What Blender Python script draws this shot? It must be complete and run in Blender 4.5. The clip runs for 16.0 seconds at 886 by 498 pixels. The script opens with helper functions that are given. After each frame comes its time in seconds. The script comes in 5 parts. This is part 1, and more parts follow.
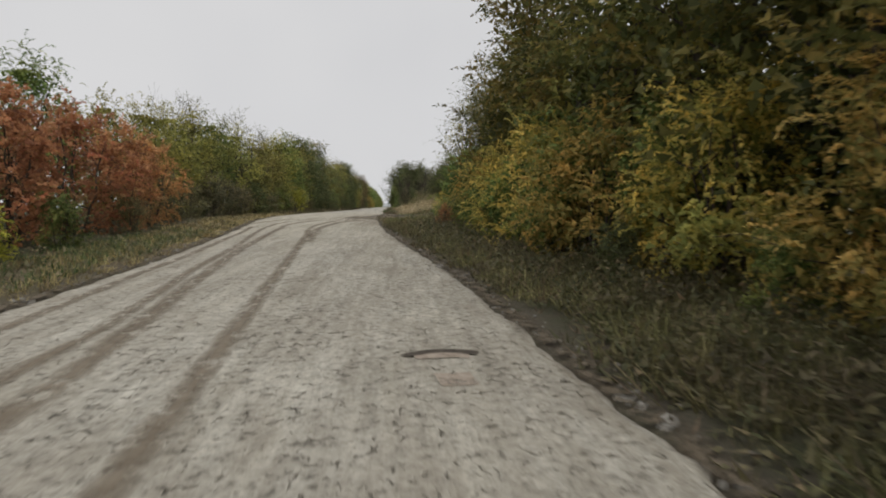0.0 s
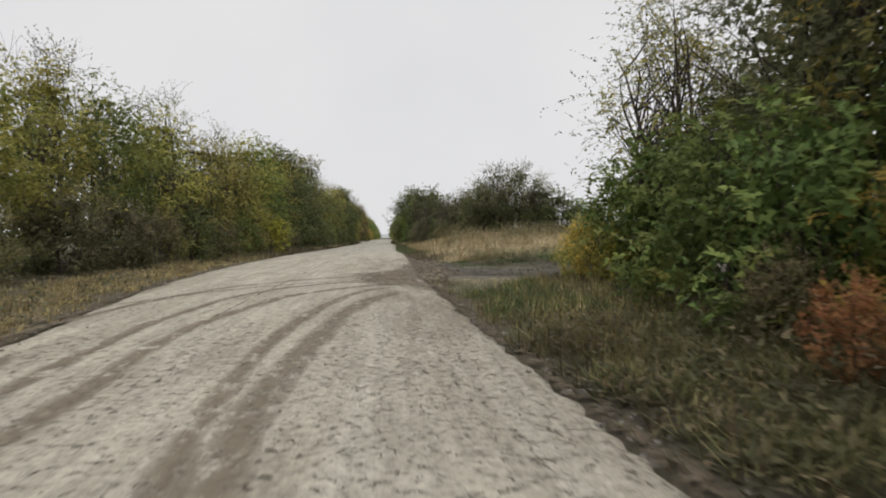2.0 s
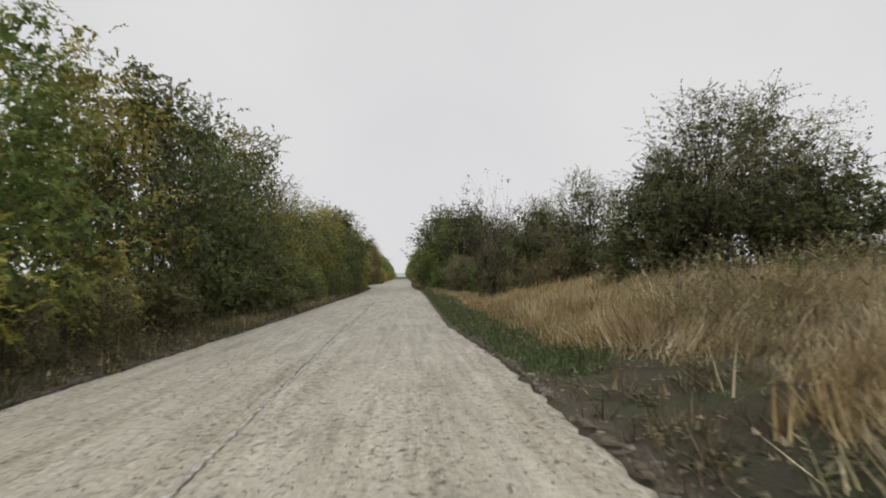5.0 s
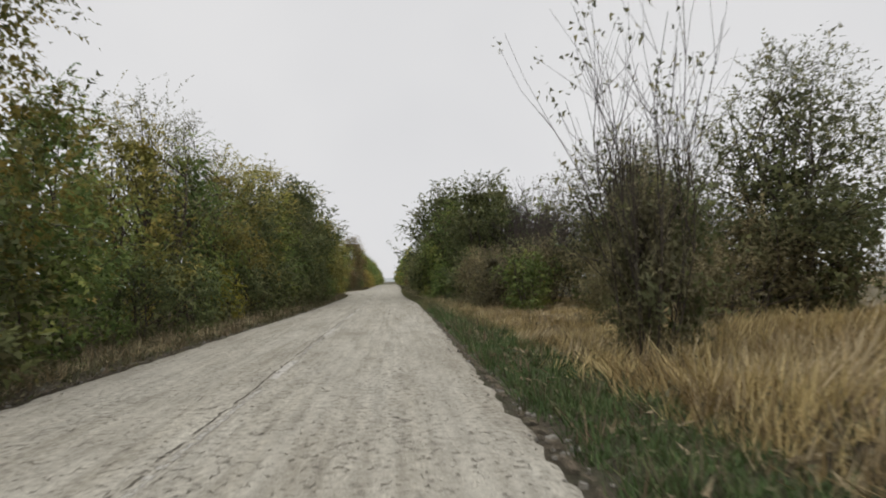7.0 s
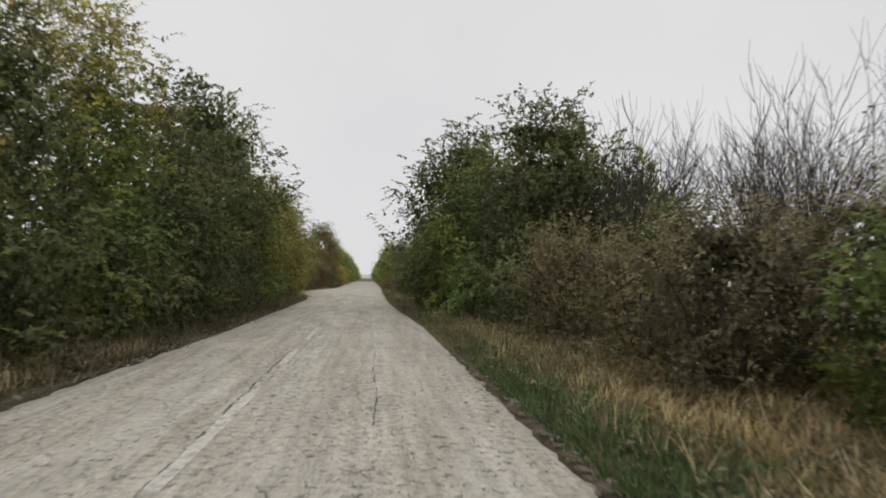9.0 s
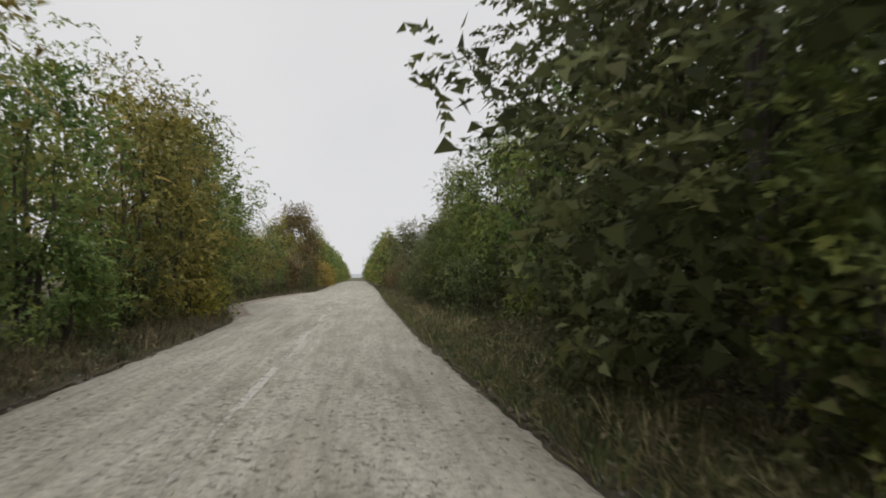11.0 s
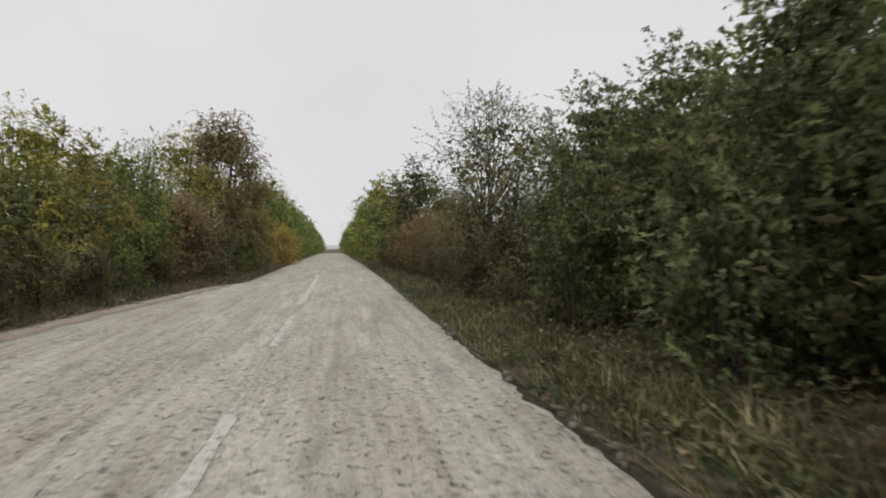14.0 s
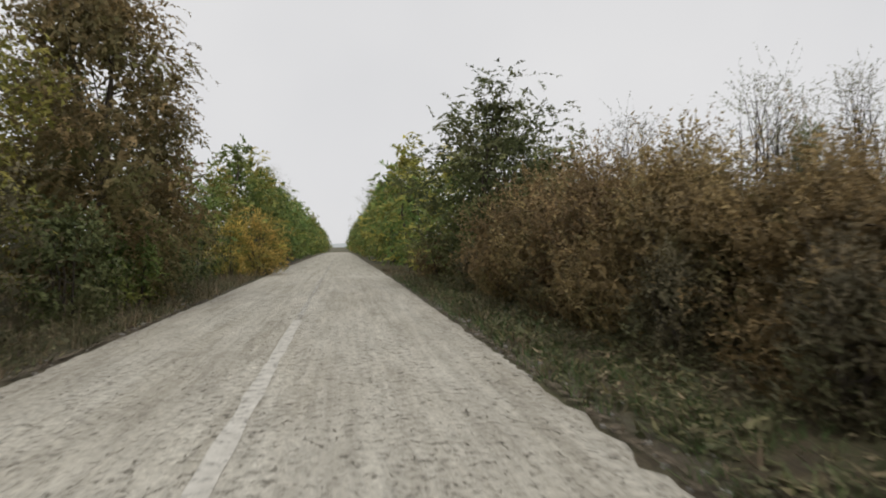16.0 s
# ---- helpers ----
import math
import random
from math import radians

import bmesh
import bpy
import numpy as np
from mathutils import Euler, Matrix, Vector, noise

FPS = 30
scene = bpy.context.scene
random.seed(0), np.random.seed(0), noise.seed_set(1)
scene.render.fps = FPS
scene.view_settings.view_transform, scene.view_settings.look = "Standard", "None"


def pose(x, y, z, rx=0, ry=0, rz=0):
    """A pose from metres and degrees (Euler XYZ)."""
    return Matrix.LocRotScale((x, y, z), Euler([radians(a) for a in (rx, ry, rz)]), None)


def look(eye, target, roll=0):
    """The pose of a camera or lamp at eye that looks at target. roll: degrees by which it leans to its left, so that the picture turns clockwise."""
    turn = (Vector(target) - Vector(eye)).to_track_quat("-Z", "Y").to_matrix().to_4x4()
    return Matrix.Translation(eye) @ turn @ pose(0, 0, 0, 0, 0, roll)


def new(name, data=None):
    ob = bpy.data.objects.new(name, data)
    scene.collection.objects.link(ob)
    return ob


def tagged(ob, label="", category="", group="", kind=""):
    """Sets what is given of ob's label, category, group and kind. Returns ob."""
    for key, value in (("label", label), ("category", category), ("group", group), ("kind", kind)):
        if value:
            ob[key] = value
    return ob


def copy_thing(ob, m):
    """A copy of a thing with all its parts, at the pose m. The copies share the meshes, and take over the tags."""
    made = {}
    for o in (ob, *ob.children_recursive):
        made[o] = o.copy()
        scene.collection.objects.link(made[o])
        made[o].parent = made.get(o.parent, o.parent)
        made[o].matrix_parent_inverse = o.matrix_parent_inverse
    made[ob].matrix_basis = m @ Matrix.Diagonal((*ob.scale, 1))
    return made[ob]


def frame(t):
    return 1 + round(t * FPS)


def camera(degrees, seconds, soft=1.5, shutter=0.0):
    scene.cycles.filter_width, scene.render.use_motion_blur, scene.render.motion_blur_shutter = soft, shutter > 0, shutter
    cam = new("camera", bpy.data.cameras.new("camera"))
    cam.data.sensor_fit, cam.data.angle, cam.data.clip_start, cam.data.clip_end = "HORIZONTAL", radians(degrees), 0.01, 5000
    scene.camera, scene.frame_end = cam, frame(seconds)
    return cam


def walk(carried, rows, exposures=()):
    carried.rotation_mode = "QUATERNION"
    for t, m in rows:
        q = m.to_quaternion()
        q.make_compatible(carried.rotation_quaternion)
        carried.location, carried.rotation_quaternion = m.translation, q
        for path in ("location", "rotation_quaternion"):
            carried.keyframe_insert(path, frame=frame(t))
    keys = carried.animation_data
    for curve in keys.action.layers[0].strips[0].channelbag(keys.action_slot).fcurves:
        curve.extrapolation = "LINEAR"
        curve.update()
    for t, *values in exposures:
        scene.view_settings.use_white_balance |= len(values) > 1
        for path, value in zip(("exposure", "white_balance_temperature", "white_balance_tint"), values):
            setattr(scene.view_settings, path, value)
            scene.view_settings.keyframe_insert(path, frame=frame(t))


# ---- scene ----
cam = camera(69.5, 16.0, soft=1.8, shutter=0.16)
PATH = [
    (0, (4.293, 9.541, 0.617), (4.442, 11.531, 0.482), -0.1),
    (0.5, (3.761, 14.287, 0.673), (3.918, 16.278, 0.564), 0.6),
    (1, (3.345, 19.257, 0.787), (3.497, 21.248, 0.663), 0),
    (1.5, (2.822, 23.984, 0.895), (3.0, 25.974, 0.799), -0.3),
    (2, (2.424, 28.817, 1.028), (2.59, 30.809, 0.991), 0.1),
    (2.5, (2.172, 33.629, 1.129), (2.346, 35.621, 1.1), -0.4),
    (3, (1.91, 38.199, 1.243), (2.085, 40.191, 1.214), -0.6),
    (3.5, (1.768, 42.936, 1.276), (1.928, 44.93, 1.25), -2.8),
    (4, (1.654, 48.008, 1.473), (1.801, 50.002, 1.524), -3.4),
    (4.2, (1.646, 50.102, 1.508), (1.775, 52.096, 1.582), -2.9),
    (6.3, (1.659, 72.538, 1.299), (1.811, 74.53, 1.385), -0.4),
    (6.5, (1.74, 74.243, 1.283), (1.888, 76.235, 1.374), -0.5),
    (7, (1.722, 79.072, 1.361), (1.879, 81.063, 1.457), -1.3),
    (7.5, (1.557, 83.612, 1.365), (1.72, 85.602, 1.464), -0.7),
    (8, (1.414, 88.279, 1.387), (1.592, 90.268, 1.483), 0.9),
    (8.5, (1.373, 93.001, 1.43), (1.557, 94.991, 1.524), 1.3),
    (9, (1.422, 98.011, 1.493), (1.648, 99.996, 1.587), 1.3),
    (9.5, (1.353, 103.3, 1.468), (1.603, 105.282, 1.567), 1.6),
    (9.7, (1.325, 105.645, 1.42), (1.578, 107.625, 1.515), 1.3),
    (11.8, (1.17, 130.697, 1.382), (1.44, 132.677, 1.464), -0.3),
    (12, (1.029, 132.703, 1.361), (1.309, 134.682, 1.434), -0.4),
    (12.5, (0.958, 137.818, 1.398), (1.246, 139.796, 1.45), -1.5),
    (13, (0.941, 142.827, 1.414), (1.27, 144.799, 1.424), -1),
    (13.5, (0.923, 147.9, 1.408), (1.258, 149.872, 1.404), -0.5),
    (14, (0.875, 153.349, 1.406), (1.208, 155.321, 1.402), -0.3),
    (14.5, (0.891, 158.771, 1.46), (1.219, 160.744, 1.454), -0.4),
    (15, (0.783, 163.581, 1.499), (1.111, 165.554, 1.489), -0.1),
    (15.5, (0.812, 168.786, 1.452), (1.134, 170.76, 1.439), -0.4),
    (16, (0.894, 174.302, 1.483), (1.207, 176.277, 1.471), -0.7),
]
walk(cam, [(t, look(eye, target, roll)) for t, eye, target, roll in PATH], [(0, -0.15), (1.0, 0.04), (2.6, 0.05), (4.0, -0.04), (7.0, 0.0), (16.0, 0.0)])

# ---- light: a closed white overcast ----
world = bpy.data.worlds.new("overcast")
scene.world = world
world.use_nodes = True
wn, wl = world.node_tree.nodes, world.node_tree.links
sky = wn.new("ShaderNodeTexSky")
sky.sky_type = "NISHITA"
sky.sun_disc = False
sky.sun_elevation, sky.sun_rotation = radians(64), radians(175)
grey = wn.new("ShaderNodeHueSaturation")
grey.inputs["Saturation"].default_value = 0.12
grey.inputs["Value"].default_value = 0.09
wl.new(sky.outputs[0], grey.inputs["Color"])
tc = wn.new("ShaderNodeTexCoord")
cl = wn.new("ShaderNodeTexNoise")
cl.inputs["Scale"].default_value = 2.2
cl.inputs["Detail"].default_value = 3.0
wl.new(tc.outputs["Generated"], cl.inputs["Vector"])
cr = wn.new("ShaderNodeValToRGB")
cr.color_ramp.elements[0].position, cr.color_ramp.elements[0].color = 0.3, (0.73, 0.73, 0.745, 1)
cr.color_ramp.elements[1].position, cr.color_ramp.elements[1].color = 0.7, (0.81, 0.805, 0.81, 1)
wl.new(cl.outputs["Fac"], cr.inputs["Fac"])
wm = wn.new("ShaderNodeMixRGB")
wm.inputs["Fac"].default_value = 0.9
wl.new(grey.outputs[0], wm.inputs["Color1"])
wl.new(cr.outputs[0], wm.inputs["Color2"])
wl.new(wm.outputs[0], wn["Background"].inputs["Color"])
wn["Background"].inputs["Strength"].default_value = 1.0

sun = new("sun", bpy.data.lights.new("sun", "SUN"))
sun.data.energy, sun.data.angle = 1.15, radians(60)
sun.data.color = (1.0, 0.97, 0.92)
sun.matrix_world = look((0, 0, 86), (-4, 42, 0))

# ---- shape of the land ----
def lerp(table, y):
    ys, vs = zip(*table)
    return float(np.interp(y, ys, vs))


def zr(y):
    """Height of the road's middle."""
    if y < 50:
        return -0.8 * ((50 - max(y, -30)) / 40.5) ** 1.3
    return 0.0 if y < 285 else -0.000045 * (min(y, 520) - 285) ** 2


RIGHT = [(-40, 9.8), (0, 7.0), (14, 5.85), (20.6, 5.35), (27, 4.6), (32.5, 4.05), (37, 3.75), (47, 3.3), (58, 3.4), (70, 3.35), (78, 2.95),
         (90, 3.05), (103, 3.2), (110, 3.2), (118, 3.25), (128, 2.9), (137, 2.7), (150, 2.78), (163, 2.84), (174, 3.0), (184, 3.15), (205, 3.3), (420, 3.2)]
LEFT = [(-40, 1.2), (0, 0.1), (17.5, -0.45), (24, -0.75), (31, -1.4), (37, -2.1), (43, -2.9), (57, -3.5), (66, -3.5), (82, -3.02), (97, -2.8),
        (105, -2.6), (116, -2.45), (137, -2.6), (143, -2.8), (147, -3.7), (154, -5.2), (162, -5.0), (170, -4.5), (177, -3.9), (182, -2.95),
        (195, -3.05), (230, -3.4), (420, -3.4)]
POOLS = [(3.5, 44.8, 0.9, 0.32), (4.95, 46.4, 1.05, 2.1), (6.2, 47.1, 1.5, 1.15), (4.25, 43.1, 0.62, 1.3), (4.9, 44.4, 0.7, 1.0),
         (4.9, 53.2, 0.8, 0.8), (5.9, 52.6, 1.0, 1.1), (7.0, 51.7, 1.1, 1.1), (8.2, 51.1, 1.2, 0.9), (10.6, 52.2, 1.2, 0.35)]

PONDS = [(3.0, 8.0, 41.4, 48.9, -0.165), (3.6, 12.5, 49.1, 54.8, -0.095)]


def pool(x, y):
    """Above 0 inside a puddle's hollow."""
    wob = 0.28 * noise.noise(Vector((x * 1.3, y * 1.3, 4.0))) + 0.2 * noise.noise(Vector((x * 3.1, y * 3.1, 9.0))) + 0.14 * noise.noise(Vector((x * 6.3, y * 6.3, 12.0)))
    return max(1 - ((x - a) / r) ** 2 - ((y - b) / s) ** 2 for a, b, r, s in POOLS) + wob


def mudness(x, y):
    """1 on the churned mouth of the field track."""
    along = 1 - abs(y - (48.9 + 0.12 * (x - 4))) / (5.0 + 0.05 * max(0, x - 4))
    verge = max(0.0, 1 - abs(x - 4.5) / 1.7) * max(0.0, min(1.0, (63 - y) / 5)) if y > 50 else 0.0
    along = max(along, 0.5 * verge)
    return max(0.0, min(1.0, 2.2 * along + 0.6 * noise.noise(Vector((x * 0.8, y * 0.8, 2.0))))) * max(0.0, min(1.0, (x - 1.4) / 1.2)) * max(0.0, min(1.0, (22 - x) / 8))


def rise(x, y):
    """The field lies on a low bank beyond the track."""
    if y < 56 or y > 92 or x < 4.5:
        return 0.0
    a = min(1.0, (y - 56) / 9) * min(1.0, (92 - y) / 9) * min(1.0, (x - 4.5) / 4)
    return 0.75 * a * (1 + 0.3 * noise.noise(Vector((x * 0.25, y * 0.25, 17.0))))


def gz(x, y):
    """Height of the ground beside and under the road."""
    base = zr(y)
    l, r = lerp(LEFT, y), lerp(RIGHT, y)
    out = max(l - x, x - r)
    if out < 0:
        h = base - 0.05 - 0.05 * min(1, -out / 0.6)
    else:
        h = base - 0.05 + 0.05 * min(1, out / 0.5)
        h += min(1, out / 3) * (0.10 * noise.noise(Vector((x * 0.35, y * 0.35, 0.0))) + 0.05 * noise.noise(Vector((x * 1.4, y * 1.4, 3.0))))
        h += 0.25 * min(1, max(0, out - 1.5) / 6)
    if 1.5 < x < 24 and 38 < y < 60:
        m = mudness(x, y)
        rut = 0.075 * noise.noise(Vector((x * 0.7, y * 2.6, 7.0))) + 0.045 * noise.noise(Vector((x * 4, y * 4, 1.0)))
        flat = base - 0.06 + rut if out >= 0 else h
        h = h * (1 - m) + flat * m
        for x0, x1, y0, y1, level in PONDS:
            if x0 - 0.6 < x < x1 + 0.6 and y0 - 0.6 < y < y1 + 0.6 and out > -0.5:
                p = pool(x, y)
                k = min(1.0, max(0.0, (p + 0.45) / 0.4))
                h = max(h, level + 0.025) * (1 - k) + (level - max(-0.1, min(0.1, 0.2 * p))) * k
    if 5 < x < 18 and 46 < y < 59:
        lump = 1 + 0.5 * noise.noise(Vector((x * 1.6, y * 1.6, 19.0)))
        h += lump * (0.3 * math.exp(-((x - 12) / 2.8) ** 2 - ((y - 54.6) / 0.9) ** 2) + 0.07 * math.exp(-((x - 8.8) / 1.6) ** 2 - ((y - 49.5) / 0.55) ** 2))
    far = max(0.0, abs(x) - 40)
    h += rise(x, y)
    return h - 0.004 * min(far, 600)


# ---- materials ----
def mat(name):
    m = bpy.data.materials.new(name)
    m.use_nodes = True
    return m, m.node_tree.nodes, m.node_tree.links, m.node_tree.nodes["Principled BSDF"]


def ramp(n, stops):
    r = n.new("ShaderNodeValToRGB")
    e = r.color_ramp.elements
    while len(e) < len(stops):
        e.new(0.5)
    for k, (p, c) in zip(e, stops):
        k.position, k.color = p, (*c, 1)
    return r


def tex(n, l, scale, detail=4, rough=0.6, coord="Object", stretch=None):
    t = n.new("ShaderNodeTexNoise")
    t.inputs["Scale"].default_value, t.inputs["Detail"].default_value, t.inputs["Roughness"].default_value = scale, detail, rough
    c = n.new("ShaderNodeTexCoord")
    if stretch:
        mp = n.new("ShaderNodeMapping")
        mp.inputs["Scale"].default_value = stretch
        l.new(c.outputs[coord], mp.inputs["Vector"])
        l.new(mp.outputs[0], t.inputs["Vector"])
    else:
        l.new(c.outputs[coord], t.inputs["Vector"])
    return t


def mix(n, l, kind, fac, a, b):
    m = n.new("ShaderNodeMixRGB")
    m.blend_type = kind
    for sock, v in zip(m.inputs, (fac, a, b)):
        if isinstance(v, (int, float)):
            sock.default_value = v
        elif isinstance(v, tuple):
            sock.default_value = (*v, 1)
        else:
            l.new(v, sock)
    return m.outputs[0]


def bump(n, l, b, height, strength, dist):
    k = n.new("ShaderNodeBump")
    k.inputs["Strength"].default_value, k.inputs["Distance"].default_value = strength, dist
    l.new(height, k.inputs["Height"])
    l.new(k.outputs[0], b.inputs["Normal"])


def road_material():
    m, n, l, b = mat("worn_pale_asphalt")
    big = ramp(n, [(0.3, (0.32, 0.301, 0.256)), (0.5, (0.405, 0.388, 0.344)), (0.72, (0.46, 0.448, 0.406))])
    l.new(tex(n, l, 0.8, 6, 0.7, stretch=(1.8, 0.16, 1)).outputs[0], big.inputs[0])
    pits = tex(n, l, 12.5, 5, 0.66, stretch=(1, 0.8, 1))
    where = ramp(n, [(0.35, (0.0, 0.0, 0.0)), (0.68, (0.085, 0.085, 0.085))])
    l.new(tex(n, l, 0.9, 4, 0.6, stretch=(1.4, 0.25, 1)).outputs[0], where.inputs[0])
    depth = n.new("ShaderNodeMath")
    depth.operation = "SUBTRACT"
    l.new(pits.outputs[0], depth.inputs[0])
    l.new(where.outputs[0], depth.inputs[1])
    mid = ramp(n, [(0.28, (0.4, 0.39, 0.37)), (0.37, (0.9, 0.89, 0.87)), (0.46, (1.04, 1.03, 1.01)), (0.6, (1.25, 1.24, 1.22))])
    l.new(depth.outputs[0], mid.inputs[0])
    wheel = n.new("ShaderNodeAttribute")
    wheel.attribute_name = "wheel"
    worn = mix(n, l, "MIX", mix(n, l, "MULTIPLY", 1.0, wheel.outputs["Color"], (0.6, 0.6, 0.6)), mid.outputs[0], (1.02, 1.01, 0.99))
    grit_noise = tex(n, l, 34, 3, 0.7)
    grit = ramp(n, [(0.34, (0.42, 0.4, 0.37)), (0.46, (0.95, 0.95, 0.95)), (0.7, (1.15, 1.15, 1.12))])
    l.new(grit_noise.outputs[0], grit.inputs[0])
    wear = ramp(n, [(0.38, (0.85, 0.845, 0.835)), (0.5, (1.0, 1.0, 1.0)), (0.64, (1.06, 1.06, 1.055))])
    l.new(tex(n, l, 2.2, 5, 0.72, stretch=(1, 0.4, 1)).outputs[0], wear.inputs[0])
    col = mix(n, l, "MULTIPLY", 1.0, big.outputs[0], worn)
    col = mix(n, l, "MULTIPLY", 0.9, col, wear.outputs[0])
    col = mix(n, l, "MULTIPLY", 0.55, col, grit.outputs[0])
    streak = ramp(n, [(0.38, (0.86, 0.855, 0.845)), (0.5, (1.0, 1.0, 1.0)), (0.62, (1.09, 1.09, 1.085))])
    l.new(tex(n, l, 3.2, 4, 0.6, stretch=(2.2, 0.1, 1)).outputs[0], streak.inputs[0])
    col = mix(n, l, "MULTIPLY", 0.9, col, streak.outputs[0])
    chalk = n.new("ShaderNodeAttribute")
    chalk.attribute_name = "chalk"
    col = mix(n, l, "MIX", chalk.outputs["Fac"], col, mix(n, l, "MULTIPLY", 1.0, col, (1.05, 1.035, 1.0)))
    # a net of short broken cracks, its dark lines also painting in the relief's shade
    place = n.new("ShaderNodeTexCoord")
    shake = n.new("ShaderNodeTexNoise")
    shake.inputs["Scale"].default_value, shake.inputs["Detail"].default_value = 7.0, 3.0
    l.new(place.outputs["Object"], shake.inputs["Vector"])
    moved = mix(n, l, "ADD", 0.16, place.outputs["Object"], shake.outputs["Color"])
    net = n.new("ShaderNodeTexVoronoi")
    net.feature = "DISTANCE_TO_EDGE"
    net.inputs["Scale"].default_value = 7.5
    l.new(moved, net.inputs["Vector"])
    line = ramp(n, [(0.0, (1, 1, 1)), (0.03, (0.9, 0.9, 0.9)), (0.075, (0, 0, 0))])
    l.new(net.outputs["Distance"], line.inputs[0])
    broken = ramp(n, [(0.54, (0, 0, 0)), (0.61, (1, 1, 1))])
    l.new(tex(n, l, 8.5, 4, 0.7).outputs[0], broken.inputs[0])
    craze = n.new("ShaderNodeAttribute")
    craze.attribute_name = "craze"
    open_line = mix(n, l, "MULTIPLY", 1.0, line.outputs[0], mix(n, l, "ADD", 1.0, broken.outputs[0], craze.outputs["Color"]))
    col = mix(n, l, "MULTIPLY", open_line, mix(n, l, "MULTIPLY", 1.0, col, (1.14, 1.135, 1.12)), (0.48, 0.465, 0.44))
    dirt = n.new("ShaderNodeAttribute")
    dirt.attribute_name = "dirt"
    dn = tex(n, l, 1.5, 6, 0.72, stretch=(1.5, 0.3, 1))
    dr = ramp(n, [(0.36, (0, 0, 0)), (0.62, (1, 1, 1))])
    l.new(dn.outputs[0], dr.inputs[0])
    f = n.new("ShaderNodeMath")
    f.operation = "MULTIPLY"
    l.new(dirt.outputs["Fac"], f.inputs[0])
    l.new(dr.outputs[0], f.inputs[1])
    col = mix(n, l, "MIX", f.outputs[0], col, mix(n, l, "MULTIPLY", 0.55, (0.225, 0.19, 0.142), mid.outputs[0]))
    l.new(col, b.inputs["Base Color"])
    b.inputs["Roughness"].default_value = 0.88
    b.inputs["Specular IOR Level"].default_value = 0.25
    h = mix(n, l, "SUBTRACT", 0.7, mix(n, l, "MIX", 0.45, depth.outputs[0], grit_noise.outputs[0]), open_line)
    bump(n, l, b, h, 1.0, 0.035)
    return m


def ground_material():
    m, n, l, b = mat("verge_soil_and_litter")
    base = ramp(n, [(0.28, (0.05, 0.042, 0.028)), (0.45, (0.105, 0.085, 0.05)), (0.58, (0.085, 0.095, 0.04)), (0.75, (0.19, 0.155, 0.085))])
    l.new(tex(n, l, 0.8, 7, 0.7).outputs[0], base.inputs[0])
    wide = ramp(n, [(0.38, (0.65, 0.68, 0.6)), (0.5, (1.0, 1.0, 1.0)), (0.62, (1.5, 1.4, 1.25))])
    l.new(tex(n, l, 0.035, 5, 0.6).outputs[0], wide.inputs[0])
    fine = ramp(n, [(0.3, (0.45, 0.45, 0.45)), (0.7, (1.3, 1.3, 1.3))])
    l.new(tex(n, l, 22, 5, 0.75).outputs[0], fine.inputs[0])
    col = mix(n, l, "MULTIPLY", 1.0, mix(n, l, "MULTIPLY", 1.0, base.outputs[0], wide.outputs[0]), fine.outputs[0])
    a = n.new("ShaderNodeAttribute")
    a.attribute_name = "mud"
    mc = ramp(n, [(0.37, (0.018, 0.014, 0.009)), (0.5, (0.062, 0.05, 0.034)), (0.64, (0.2, 0.165, 0.112))])
    l.new(tex(n, l, 4.5, 9, 0.85).outputs[0], mc.inputs[0])
    col = mix(n, l, "MIX", a.outputs["Fac"], col, mc.outputs[0])
    th = n.new("ShaderNodeAttribute")
    th.attribute_name = "thatch"
    tcol = ramp(n, [(0.3, (0.17, 0.13, 0.075)), (0.5, (0.31, 0.245, 0.145)), (0.7, (0.42, 0.35, 0.225))])
    l.new(tex(n, l, 1.1, 7, 0.75).outputs[0], tcol.inputs[0])
    keep = n.new("ShaderNodeMath")
    keep.operation = "SUBTRACT"
    keep.use_clamp = True
    l.new(th.outputs["Fac"], keep.inputs[0])
    l.new(a.outputs["Fac"], keep.inputs[1])
    col = mix(n, l, "MIX", keep.outputs[0], col, mix(n, l, "MULTIPLY", 1.0, mix(n, l, "MULTIPLY", 0.6, tcol.outputs[0], wide.outputs[0]), fine.outputs[0]))
    e = n.new("ShaderNodeAttribute")
    e.attribute_name = "edge"
    ek = n.new("ShaderNodeMath")
    ek.operation = "SUBTRACT"
    ek.use_clamp = True
    l.new(e.outputs["Fac"], ek.inputs[0])
    l.new(a.outputs["Fac"], ek.inputs[1])
    col = mix(n, l, "MIX", ek.outputs[0], col, mix(n, l, "MULTIPLY", 1.0, (0.15, 0.125, 0.09), fine.outputs[0]))
    l.new(col, b.inputs["Base Color"])
    rough = ramp(n, [(0.4, (0.95, 0.95, 0.95)), (0.9, (0.7, 0.7, 0.7))])
    l.new(a.outputs["Fac"], rough.inputs[0])
    l.new(rough.outputs[0], b.inputs["Roughness"])
    bump(n, l, b, tex(n, l, 14, 7, 0.75).outputs[0], 1.0, 0.08)
    return m


def plain(name, stops, scale, rough=0.9, strength=0.5, dist=0.01, stretch=None, coord="Object"):
    m, n, l, b = mat(name)
    r = ramp(n, stops)
    t = tex(n, l, scale, 6, 0.65, coord, stretch)
    l.new(t.outputs[0], r.inputs[0])
    l.new(r.outputs[0], b.inputs["Base Color"])
    b.inputs["Roughness"].default_value = rough
    b.inputs["Specular IOR Level"].default_value = 0.25
    bump(n, l, b, t.outputs[0], strength, dist)
    return m


